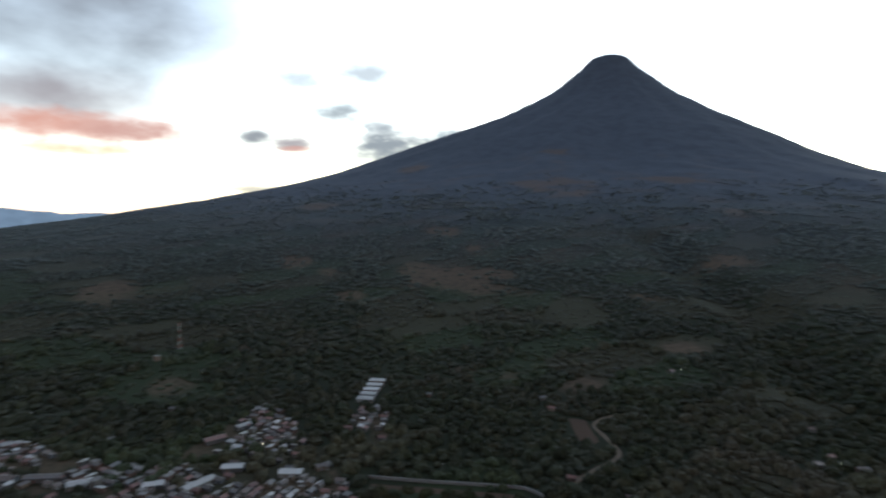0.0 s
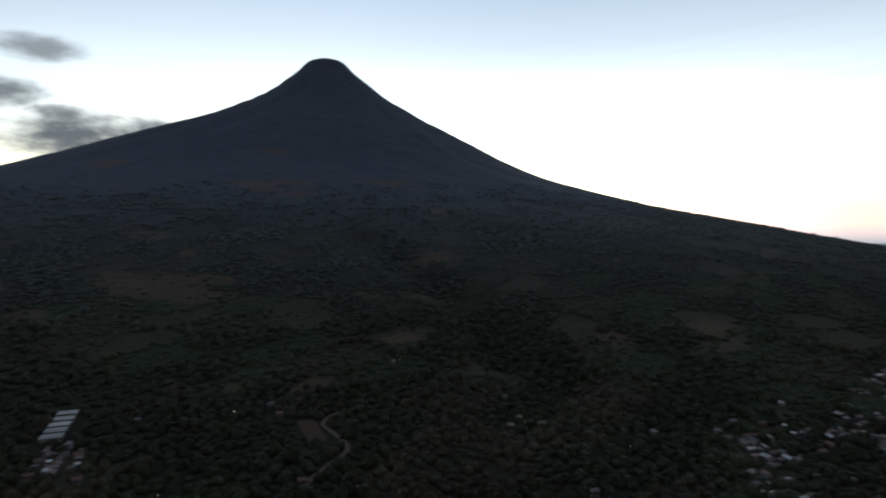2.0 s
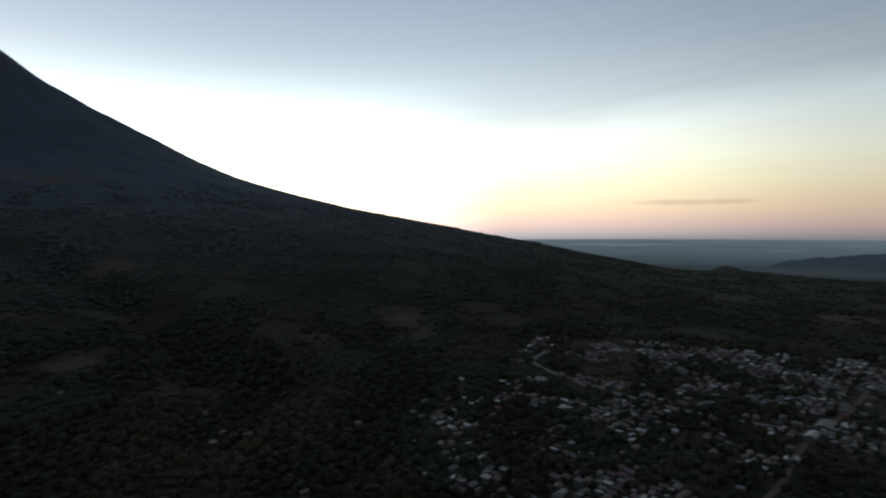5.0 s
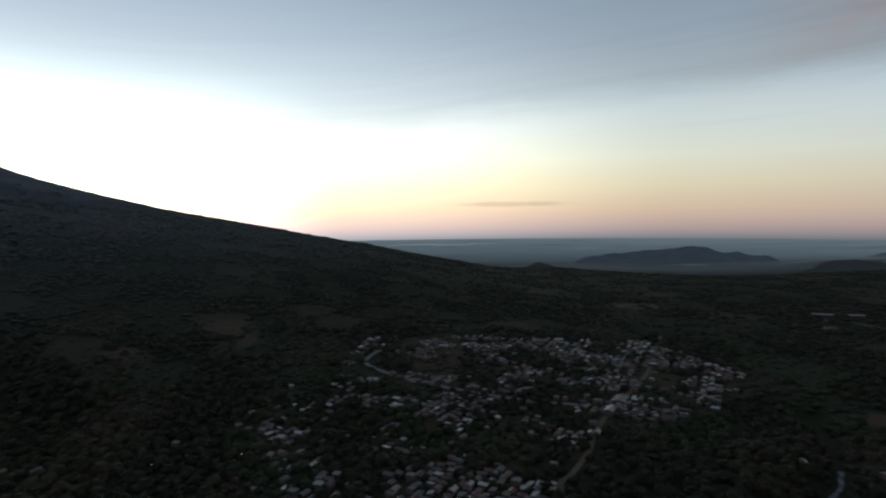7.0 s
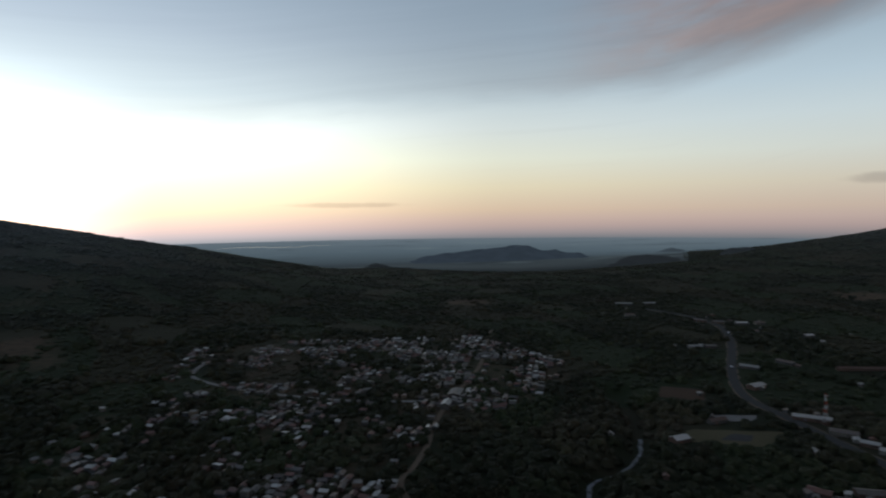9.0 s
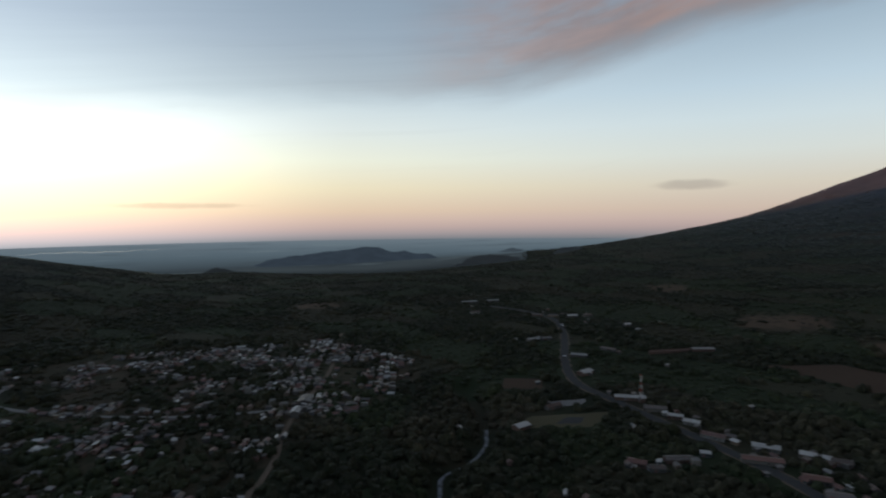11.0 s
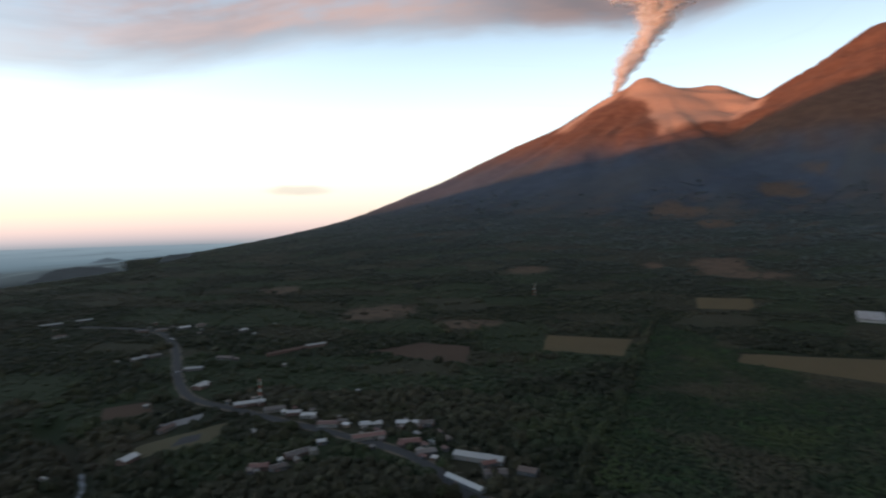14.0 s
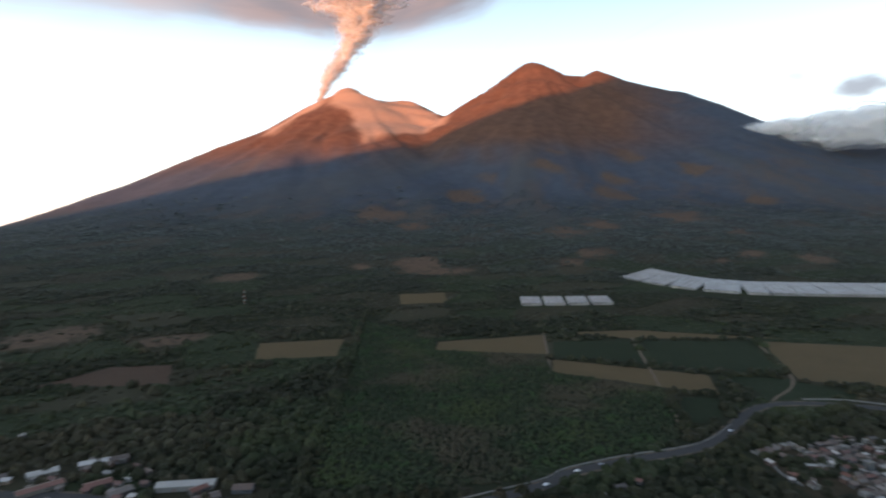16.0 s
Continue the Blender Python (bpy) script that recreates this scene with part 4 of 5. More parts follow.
KINDS = [
    (6.4, 4.4, 2.6, "gable", 1.0, ROOF_SHEET, "small plastered village house with a corrugated sheet roof"),
    (5.1, 3.9, 2.5, "lean", 0.8, ROOF_SHEET, "low block house with a sloping sheet roof"),
    (7.6, 4.7, 2.7, "gable", 1.2, ROOF_SHEET, "long village house with a weathered metal roof"),
    (5.5, 5.1, 3.0, "flat", 0.0, CONCRETE, "flat-roofed concrete village house with parapet"),
    (6.4, 5.1, 5.4, "flat", 0.0, CONCRETE, "two-storey concrete house with a flat roof"),
    (6.0, 4.4, 2.6, "gable", 1.1, ROOF_RED, "plastered village house with a rusty red roof"),
    (3.9, 3.1, 2.3, "lean", 0.5, ROOF_SHEET, "tiny sheet-roofed hut of painted blocks"),
    (6.8, 4.1, 2.6, "lean", 0.9, ROOF_WHITE, "village house under a bright new metal sheet"),
]


def put_houses():
    rng = np.random.default_rng(7)
    sites = []

    def town(poly, axis, gap_u, gap_v, chance, seed, block=4):
        a = np.array(axis, float) / np.hypot(*axis)
        b = np.array((-a[1], a[0]))
        c = np.mean(poly, 0)
        for iu in range(-70, 71):
            for iv in range(-70, 71):
                q = c + a * (iu + (iv % 2) * .4) * gap_u + b * (iv + (iv // block) * .45) * gap_v + rng.normal(0, 1.3, 2)
                if not inside(q[0:1], q[1:2], poly)[0]:
                    continue
                if rng.random() > chance * (0.12 + 1.25 * float(smooth(.33, .62, grain(q[0:1], q[1:2], 46, 2, seed))[0])):
                    continue
                turn = math.degrees(math.atan2(a[1], a[0])) + rng.normal(0, 6) + rng.choice((0, 90, 180, 270))
                sites.append((q[0], q[1], turn))

    town(TOWN, (332, -68), 8.4, 7.6, 0.8, 71)
    town(VILLAGE_NORTH, (60, 160), 8.2, 7.6, 0.75, 72)
    town(VILLAGE_LANE, (10, 60), 7.6, 7.0, 0.95, 73)
    town(VILLAGE_SOUTH, (60, 25), 7.2, 6.6, 1.05, 74)
    # houses along the highway and scattered huts
    for x, y in [(580, -325), (485, -327), (489, -309), (447, -326), (447, -340), (412, -333), (389, -334), (381, -324), (376, -339), (352, -334), (345, -347),
                 (324, -319), (340, -328), (342, -380), (330, -381), (318, -383), (308, -335), (291, -336), (271, -332), (293, -348), (313, -362), (355, -248),
                 (360, -236), (354, -268), (352, -284), (437, -411), (580, -425), (650, -405), (752, -499), (784, -560), (568, -256), (504, -239), (763, -310),
                 (760, -344), (514, -310), (501, -330), (461, -310), (420, -320), (401, -324), (427, -281), (363, -260), (360, -274), (359, -345), (330, -335),
                 (334, -364), (325, -374), (310, -339), (281, -330), (293, -356), (338, -173), (329, -182), (366, -236), (470, -345), (430, -345), (395, -348),
                 (300, -375), (285, -368), (275, -352)]:
        sites.append((x + rng.normal(0, .5), y + rng.normal(0, .5), 170 + rng.uniform(-25, 25)))
    for x, y in [(397, -157), (468, -138), (1038, -332), (900, -452), (882, -486), (878, -398), (926, -429), (949, -448), (848, -472), (823, -453), (113, 544),
                 (118, 518), (264, 602), (318, 457), (299, 410), (283, 400), (102, 391), (-310, 676), (-233, 538), (-255, 472), (-359, 527), (5, 561), (379, 332),
                 (429, 306), (474, 300), (516, 304), (384, 249), (421, 296), (133, 363), (332, 229), (267, 284), (457, 311), (488, 284), (535, 318), (309, 391),
                 (-46, -396), (-60, -407), (-34, -384)]:
        sites.append((x + rng.normal(0, 1), y + rng.normal(0, 1), rng.uniform(-40, 40)))
    clear = []
    for x, y, turn in sites:
        if inside(np.array([x]), np.array([y]), TOWN)[0] and math.hypot(x, y) > 420 and float(grain(x, y, 44, 3, 75)) < 0.42:
            continue
        d = min(line_distance(np.array([x]), np.array([y]), line)[0] - w for line, w in ROADS)
        if d > -2.5 and math.hypot(x, y) > 300 and all((x - a)**2 + (y - b)**2 > 26 for a, b, _ in clear):
            clear.append((x, y, turn))
    clear.sort(key=lambda s: math.hypot(s[0], s[1]))
    first = [house(*k) for k in KINDS]
    used = [False] * len(first)
    verts, faces, mats = [], [], []
    far_mats = [WALL_PAINT, ROOF_SHEET, ROOF_RED, CONCRETE, ROOF_WHITE]
    for i, (x, y, turn) in enumerate(clear):
        k = int(rng.choice(len(KINDS), p=[.22, .2, .12, .06, .03, .19, .13, .05]))
        take(x, y, 3.0, 7.0)
        m = pose(x, y, float(land(x, y)) + 0.1, 0, 0, turn)
        if i < 300:
            if used[k]:
                copy_thing(first[k], m)
            else:
                first[k].matrix_basis, used[k] = m, True
            continue
        # the rest of the town, too far off to pick apart
        for child in first[k].children:
            if child.name.split(".")[0] in ("wall", "roof"):
                base = len(verts)
                verts.extend(m @ v.co for v in child.data.vertices)
                faces.extend([base + j for j in f.vertices] for f in child.data.polygons)
                mats.extend([far_mats.index(child.data.materials[0])] * len(child.data.polygons))
    if faces:
        tagged(mesh_object("distant_houses", verts, faces, far_mats, index=mats), "crowded far houses with grey sheet roofs", "houses", kind="stuff")


def hall(corner, along, across, z, roof_mat, label, name="hall", rise=1.6):
    """A long building given by one corner and two sides in the plan."""
    a, b = np.array(along, float), np.array(across, float)
    l, w = np.hypot(*a), np.hypot(*b)
    mid = np.array(corner) + (a + b) / 2
    ob = house(l, w, z, "gable", rise, roof_mat, label, "building", "long halls", name, 4)
    ob.matrix_basis = pose(mid[0], mid[1], float(land(mid[0], mid[1])) + 0.1, 0, 0, math.degrees(math.atan2(a[1], a[0])))
    for t in np.linspace(0, 1, max(2, int(l / 8))):
        p = np.array(corner) + a * t + b / 2
        take(p[0], p[1], max(4.0, w / 2 + 1), 18.0 if roof_mat is ROOF_WHITE else 9.0)
    return ob


def put_halls():
    # five low sheds in a row above the village
    for i in range(5):
        hall((-64 + i * 2.0, 548 + i * 12), (15, -3), (1.5, 9.6), 3.0, ROOF_WHITE, "low shed with a pale metal roof, one in a row", "shed", 0.9)
    hall((262, -343), (-37, -11), (3, -9), 3.6, ROOF_WHITE, "long hall with a bright metal roof beside the highway")
    hall((247, -313), (-33, 4), (-2, -5), 3.0, ROOF_WHITE, "narrow hall with a pale metal roof")
    hall((209, -350), (-13, -3), (3, -8), 3.0, ROOF_SHEET, "square building with a grey sheet roof")
    hall((576, -316), (8, -16), (9, 5), 3.6, ROOF_WHITE, "hall with a broad pale roof beside the highway")
    hall((450, -186), (5, -13), (8, 4), 3.2, ROOF_WHITE, "pale-roofed pavilion on the edge of the sports field")
    hall((489, -231), (5, -16), (6, 1), 3.0, ROOF_SHEET, "low grey-roofed clubhouse beside the sports field")
    hall((633, -440), (-6, -54), (5, 1), 2.6, ROOF_SHEET, "very long low poultry shed with a grey roof")
    hall((625, -497), (-8, -27), (7, 1), 3.2, ROOF_WHITE, "pale-roofed end shed of a poultry farm")
    for corner, along in (((748, -324), (-1, -17)), ((747, -345), (-1, -14)), ((911, -404), (-11, -12)), ((893, -424), (-8, -15)), ((876, -451), (-2, -17)), ((871, -478), (-1, -14)),
                          ((782, -498), (2, -12)), ((1084, -330), (-2, -30)), ((1076, -380), (-1, -22)), ((973, -312), (-2, -16)), ((656, -344), (-12, -16)), ((673, -397), (-18, -10))):
        hall(corner, along, (7, 2), 3.0, ROOF_SHEET if corner[0] % 2 else ROOF_WHITE, "small pale-roofed building beside the far highway")
    hall((570, -17), (20, -5), (3, 12), 4.2, ROOF_SHEET, "broad market hall in the middle of the town")
    hall((539, -6), (15, -4), (2, 8), 5.0, ROOF_WHITE, "tall pale building on the town street")
    hall((-318, 407), (32, -5), (2, 8), 3.0, ROOF_SHEET, "long low building with a weathered sheet roof")


def put_shops():
    """Long roofs along the highway, its lanes and in the hillside village: the near eave's start, its run, the roof and a label."""
    for corner, along, roof, label in [
        ((497, -306), (-13, -26), ROOF_WHITE, "pale-roofed shop beside the highway"),
        ((462, -315), (-10, -17), ROOF_SHEET, "shop with a weathered sheet roof beside the highway"),
        ((439, -323), (-8, -10), ROOF_WHITE, "shop with a pale roof beside the highway"),
        ((424, -327), (-10, -9), ROOF_SHEET, "low shop with a grey sheet roof"),
        ((395, -322), (-14, -11), ROOF_RED, "long house with a rusty red roof beside the highway"),
        ((386, -338), (-6, -5), ROOF_SHEET, "house with a brown sheet roof"),
        ((363, -343), (-13, -14), ROOF_WHITE, "workshop with a bright metal roof"),
        ((346, -319), (-15, -23), ROOF_RED, "large workshop with a red-brown roof"),
        ((341, -365), (-16, -12), ROOF_WHITE, "long shed with a pale metal roof behind the highway"),
        ((324, -376), (-9, -10), ROOF_SHEET, "shed with a grey metal roof"),
        ((309, -335), (-11, -13), ROOF_RED, "row house with a brown-red roof"),
        ((284, -328), (-8, -13), ROOF_SHEET, "row house with a dark sheet roof"),
        ((233, -342), (-6, -11), ROOF_RED, "small house with a bright red roof"),
        ((224, -330), (-12, -11), ROOF_SHEET, "house with a grey sheet roof beside a hall"),
        ((360, -265), (-5, -20), ROOF_SHEET, "long low house with a pale sheet roof on a lane"),
        ((367, -236), (-9, -10), ROOF_RED, "house with a red-brown roof on a lane"),
        ((352, -246), (-4, -10), ROOF_SHEET, "house with a worn sheet roof on a lane"),
        ((364, -297), (-4, -6), ROOF_WHITE, "small house with a pale roof"),
        ((-331, 458), (11, 7), ROOF_WHITE, "long village building with a pale sheet roof"),
        ((-279, 404), (25, 1), ROOF_SHEET, "long village building with a grey sheet roof"),
        ((-241, 391), (14, 7), ROOF_WHITE, "village house with a pale sheet roof"),
        ((-158, 383), (13, 19), ROOF_WHITE, "long village hall with a bright metal roof"),
        ((-103, 405), (16, -1), ROOF_WHITE, "village house with a bright white roof"),
        ((-77, 413), (8, 4), ROOF_SHEET, "village house with a worn grey roof"),
        ((-146, 414), (15, 1), ROOF_WHITE, "village house with a pale metal roof"),
        ((-173, 460), (13, 10), ROOF_RED, "village house with a rusty red roof"),
        ((-156, 487), (8, 10), ROOF_WHITE, "small village house with a pale roof"),
        ((-190, 389), (13, 4), ROOF_WHITE, "village house with a weathered pale roof"),
    ]:
        l = math.hypot(*along)
        deep = min(9.0, max(5.5, l * 0.6))
        back = (corner[0] / math.hypot(*corner) * deep, corner[1] / math.hypot(*corner) * deep)
        side = abs(along[0] * back[1] - along[1] * back[0]) / l
        turn = math.atan2(along[1], along[0])
        back = (math.sin(turn) * side, -math.cos(turn) * side) if along[0] * back[1] - along[1] * back[0] < 0 else (-math.sin(turn) * side, math.cos(turn) * side)
        hall(corner, along, back, 3.2, roof, label, "shop", 1.2)


def greenhouse(corner, along, across):
    """One bay of a film greenhouse: an arched skin on a frame of end walls."""
    a, b = np.array(along, float), np.array(across, float)
    l, w = np.hypot(*a), np.hypot(*b)
    ob = tagged(new("greenhouse"), "white film greenhouse bay standing among dark trees", "greenhouse", "greenhouse bays")
    spans, seg = 4, 6
    for s in range(spans):
        bm = bmesh.new()
        x0, dx = -l / 2 + s * l / spans, l / spans
        arc = [(x0 + dx * i / seg, 3.4 + 1.3 * math.sin(math.pi * i / seg)) for i in range(seg + 1)]
        loop = arc + [(px, pz - 0.1) for px, pz in reversed(arc)]
        ends = [[bm.verts.new((px, y, pz)) for px, pz in loop] for y in (-w / 2, w / 2)]
        for i in range(len(loop)):
            k = (i + 1) % len(loop)
            bm.faces.new((ends[0][i], ends[0][k], ends[1][k], ends[1][i]))
        part("roof_span", bm, PLASTIC, ob)
    bm = bmesh.new()
    shell(bm, l, w, 3.4, "flat", 0)
    part("wall", bm, PLASTIC, ob)
    for s in range(spans + 1):
        bm = bmesh.new()
        x = -l / 2 + s * l / spans
        box(bm, x - .2, x + .2, -w / 2 - .2, w / 2 + .2, 3.1, 3.5)
        part("gutter", bm, STEEL_WHITE, ob)
    mid = np.array(corner) + (a + b) / 2
    zs = [float(land(*(np.array(corner) + a * u + b * v))) for u in (0, 1) for v in (0, 1)]
    ob.matrix_basis = pose(mid[0], mid[1], sum(zs) / 4 + 0.4, math.degrees(math.atan2(zs[1] + zs[3] - zs[0] - zs[2], 2 * w)), -math.degrees(math.atan2(zs[2] + zs[3] - zs[0] - zs[1], 2 * l)), math.degrees(math.atan2(a[1], a[0])))
    for u in np.linspace(0, 1, 6):
        for v in np.linspace(0, 1, 6):
            p = np.array(corner) + a * u + b * v
            take(p[0], p[1], 10.0, 36.0)


def put_greenhouses():
    for i in range(4):
        greenhouse((48 - 40.5 * i, -1018 - 5 * i), (-34, -4.0), (-4, -50))
    line = resample([(-176, -1242), (-248, -1173), (-354, -1126), (-577, -1119), (-797, -1126)], 42)
    for p, q in zip(line, line[1:]):
        d = q - p
        if np.hypot(*d) > 15:
            greenhouse(p, d * 0.93, (-20, -92))


put_houses()
put_halls()
put_shops()
put_greenhouses()


# ---------------------------------------------------------------- masts, walls, cars
def mast(x, y, tall, wide):
    """A lattice mast: four legs, rings and braces in red and white bands."""
    ob = tagged(new("lattice_mast"), "tall red and white lattice radio mast among trees", "mast", "lattice masts")
    bands = 7
    def width(z):
        return wide * (1 - 0.75 * z / tall) / 2
    for k in range(bands):
        z0, z1 = tall * k / bands, tall * (k + 1) / bands
        bm = bmesh.new()
        for i in range(4):
            sx, sy = ((1, 1), (-1, 1), (-1, -1), (1, -1))[i]
            tx, ty = ((1, 1), (-1, 1), (-1, -1), (1, -1))[(i + 1) % 4]
            a0, a1 = width(z0), width(z1)
            for p, q, t in (((sx * a0, sy * a0, z0), (sx * a1, sy * a1, z1), .14), ((sx * a0, sy * a0, z0), (tx * a1, ty * a1, z1), .07), ((sx * a1, sy * a1, z1), (tx * a1, ty * a1, z1), .07)):
                p, q = Vector(p), Vector(q)
                made = bmesh.ops.create_cone(bm, cap_ends=True, segments=4, radius1=t, radius2=t, depth=(q - p).length)
                bmesh.ops.transform(bm, matrix=Matrix.Translation((p + q) / 2) @ (q - p).to_track_quat("Z", "Y").to_matrix().to_4x4(), verts=made["verts"])
        part("lattice_section", bm, STEEL_RED if k % 2 == 0 else STEEL_WHITE, ob)
    bm = bmesh.new()
    box(bm, -wide * .7, wide * .7, -wide * .7, wide * .7, -1, 0.3)
    part("footing", bm, CONCRETE, ob)
    for a in range(3):
        bm = bmesh.new()
        box(bm, -.15, .15, -.25, .25, tall - 3, tall - 1)
        bmesh.ops.transform(bm, matrix=pose(0, 0, 0, 0, 0, a * 120) @ pose(1.1, 0, 0), verts=bm.verts)
        part("antenna", bm, STEEL_WHITE, ob)
    ob.matrix_basis = pose(x, y, float(land(x, y)), 0, 0, 20)
    take(x, y, 6, 8)


mast(-300, 720, 31, 3.4)
mast(493, -332, 24, 2.6)
mast(546, -977, 24, 3.0)


def wall_run(line, tall, label):
    mid = resample(line, 6.0)
    v, f = [], []
    for i, p in enumerate(mid):
        take(p[0], p[1], 3, 16)
        d = mid[min(i + 1, len(mid) - 1)] - mid[max(i - 1, 0)]
        s = np.array((-d[1], d[0])) / np.hypot(*d) * 0.35
        z = float(land(p[0], p[1]))
        for q, h in ((p + s, -1), (p + s, tall), (p - s, tall), (p - s, -1)):
            v.append((q[0], q[1], z + h))
        if i:
            a, b = 4 * i - 4, 4 * i
            f += [(a, b, b + 1, a + 1), (a + 1, b + 1, b + 2, a + 2), (a + 2, b + 2, b + 3, a + 3)]
    f += [(0, 1, 2, 3), (len(v) - 1, len(v) - 2, len(v) - 3, len(v) - 4)]
    tagged(mesh_object("boundary_wall", v, f, CONCRETE), label, "wall")


wall_run([(-39, 402), (3, 393), (42, 386), (68, 380), (78, 369)], 2.2, "pale concrete boundary wall round bare ground")
wall_run([(-242, -604), (-280, -606), (-327, -591), (-412, -556)], 1.4, "pale concrete wall along the highway")
wall_run([(x * (1 + 9 / math.hypot(x, y)), y * (1 + 9 / math.hypot(x, y))) for x, y in HIGHWAY[13:20]], 1.0, "low pale roadside wall below the fields")
wall_run([(-154, -472), (-161, -456), (-162, -435), (-169, -418)], 1.6, "pale wall round the hillside village")


def car(x, y, turn, label):
    ob = tagged(new("car"), label, "car", "cars on the highway")
    bm = bmesh.new()
    side = [(-2.1, .35), (-2.15, .8), (-1.2, .95), (-.7, 1.42), (.9, 1.45), (1.6, .95), (2.1, .85), (2.15, .35)]
    rows = [[bm.verts.new((px, py * (0.86 if pz > 1.2 else 1), pz)) for px, pz in side] for py in (-.85, .85)]
    for i in range(len(side)):
        j = (i + 1) % len(side)
        bm.faces.new((rows[0][i], rows[0][j], rows[1][j], rows[1][i]))
    bm.faces.new(rows[0]), bm.faces.new(rows[1][::-1])
    part("body", bm, CAR_PAINT, ob)
    bm = bmesh.new()
    box(bm, -.75, .95, -.76, .76, 1.0, 1.38)
    part("window_band", bm, GLASS, ob, "dark glass")
    for px in (-1.35, 1.35):
        for py in (-.8, .8):
            bm = bmesh.new()
            bmesh.ops.create_cone(bm, cap_ends=True, segments=14, radius1=.33, radius2=.33, depth=.22)
            bmesh.ops.transform(bm, matrix=pose(px, py, .33, 90), verts=bm.verts)
            part("wheel", bm, TYRE, ob)
    ob.matrix_basis = pose(x, y, float(land(x, y)) + 0.43, 0, 0, turn)


car(-151, -513, 55, "pale car driving on the asphalt highway")
car(-21, -418, 33, "white car driving on the asphalt highway")
car(-39, -432, 33, "white van-like car on the asphalt highway")
car(1, -394, 38, "reddish car driving on the asphalt highway")
car(660, -334, 28, "grey car on the straight highway")
car(826, -413, 20, "small far car on the highway")


# ---------------------------------------------------------------- street lamps, still lit at dawn
LAMP_LIGHT = material("lamp_light", lambda n: n.add("ShaderNodeEmission", {0: (1.0, 0.92, 0.55, 1), 1: 4.4}).outputs[0])


def street_lamp():
    ob = tagged(new("street_lamp"), "slim grey street lamp, still lit at dawn", "street lamp", "street lamps")
    bm = bmesh.new()
    bmesh.ops.create_cone(bm, cap_ends=True, segments=8, radius1=.12, radius2=.07, depth=9)
    bmesh.ops.translate(bm, vec=(0, 0, 4.0), verts=bm.verts)
    part("pole", bm, CONCRETE, ob)
    bm = bmesh.new()
    box(bm, -.05, 1.6, -.05, .05, 8.3, 8.42)
    part("arm", bm, STEEL_WHITE, ob)
    bm = bmesh.new()
    bmesh.ops.create_uvsphere(bm, u_segments=10, v_segments=6, radius=.2)
    bmesh.ops.scale(bm, vec=(1.5, .8, .5), verts=bm.verts)
    bmesh.ops.translate(bm, vec=(1.6, 0, 8.25), verts=bm.verts)
    part("lamp_head", bm, LAMP_LIGHT, ob, "glowing lamp head")
    return ob


first_lamp = street_lamp()
for i, (x, y) in enumerate(LAMPS):
    m = pose(x, y, float(land(x, y)), 0, 0, i * 77)
    take(x, y, 3, 12)
    if i:
        copy_thing(first_lamp, m)
    else:
        first_lamp.matrix_basis = m


# ---------------------------------------------------------------- trees
def tree(seed, tall, wide):
    """Trunk, limbs and a crown of many uneven leaf clumps with gaps."""
    rng = np.random.default_rng(seed)
    ob = tagged(new("tree"), "broad dark green tree at the edge of the woods", "tree", "trees near the villages")
    bm = bmesh.new()
    def limb(p, q, r0, r1):
        p, q = Vector(p), Vector(q)
        made = bmesh.ops.create_cone(bm, cap_ends=True, segments=7, radius1=r0, radius2=r1, depth=(q - p).length)
        bmesh.ops.transform(bm, matrix=Matrix.Translation((p + q) / 2) @ (q - p).to_track_quat("Z", "Y").to_matrix().to_4x4(), verts=made["verts"])
    limb((0, 0, -1), (0, 0, tall * .5), .32, .2)
    tips = []
    for i in range(6):
        a = i * 1.05 + rng.random()
        tip = (math.cos(a) * wide * .55, math.sin(a) * wide * .55, tall * (.5 + .3 * rng.random()))
        limb((0, 0, tall * (.25 + .04 * i)), tip, .13, .05)
        tips.append(tip)
    part("trunk", bm, BARK, ob)
    shapes, f = clump_shapes(1, 5, seed, 0.35, -2)
    vs, fs = [], []
    for i in range(46):
        if i < 12:
            c, s = np.array(tips[i % 6]) + rng.normal(0, wide * .12, 3), wide * rng.uniform(.24, .36)
        else:
            d = rng.normal(size=3)
            d /= np.linalg.norm(d)
            d[2] = abs(d[2]) * .8 - .12
            c, s = np.array((0, 0, tall * .62)) + d * (wide * .78, wide * .78, tall * .36) * rng.uniform(.75, 1.05), wide * rng.uniform(.12, .24)
        fs.append(f + sum(len(q) for q in vs))
        vs.append(shapes[i % 5] * s * (1, 1, .75) + c)
    # loose sprays of leaves round the outline
    base = sum(len(q) for q in vs)
    spray = []
    for i in range(150):
        d = rng.normal(size=3)
        d /= np.linalg.norm(d)
        d[2] = abs(d[2]) - .15
        c = np.array((0, 0, tall * .62)) + d * (wide * .95, wide * .95, tall * .42) * rng.uniform(.85, 1.12)
        spray += [c + rng.normal(0, .42, 3) for _ in range(3)]
    vs.append(np.array(spray))
    fs.append(np.arange(len(spray)).reshape(-1, 3) + base)
    mesh_object("crown", np.vstack(vs), np.vstack(fs), FOLIAGE, ob)
    return ob


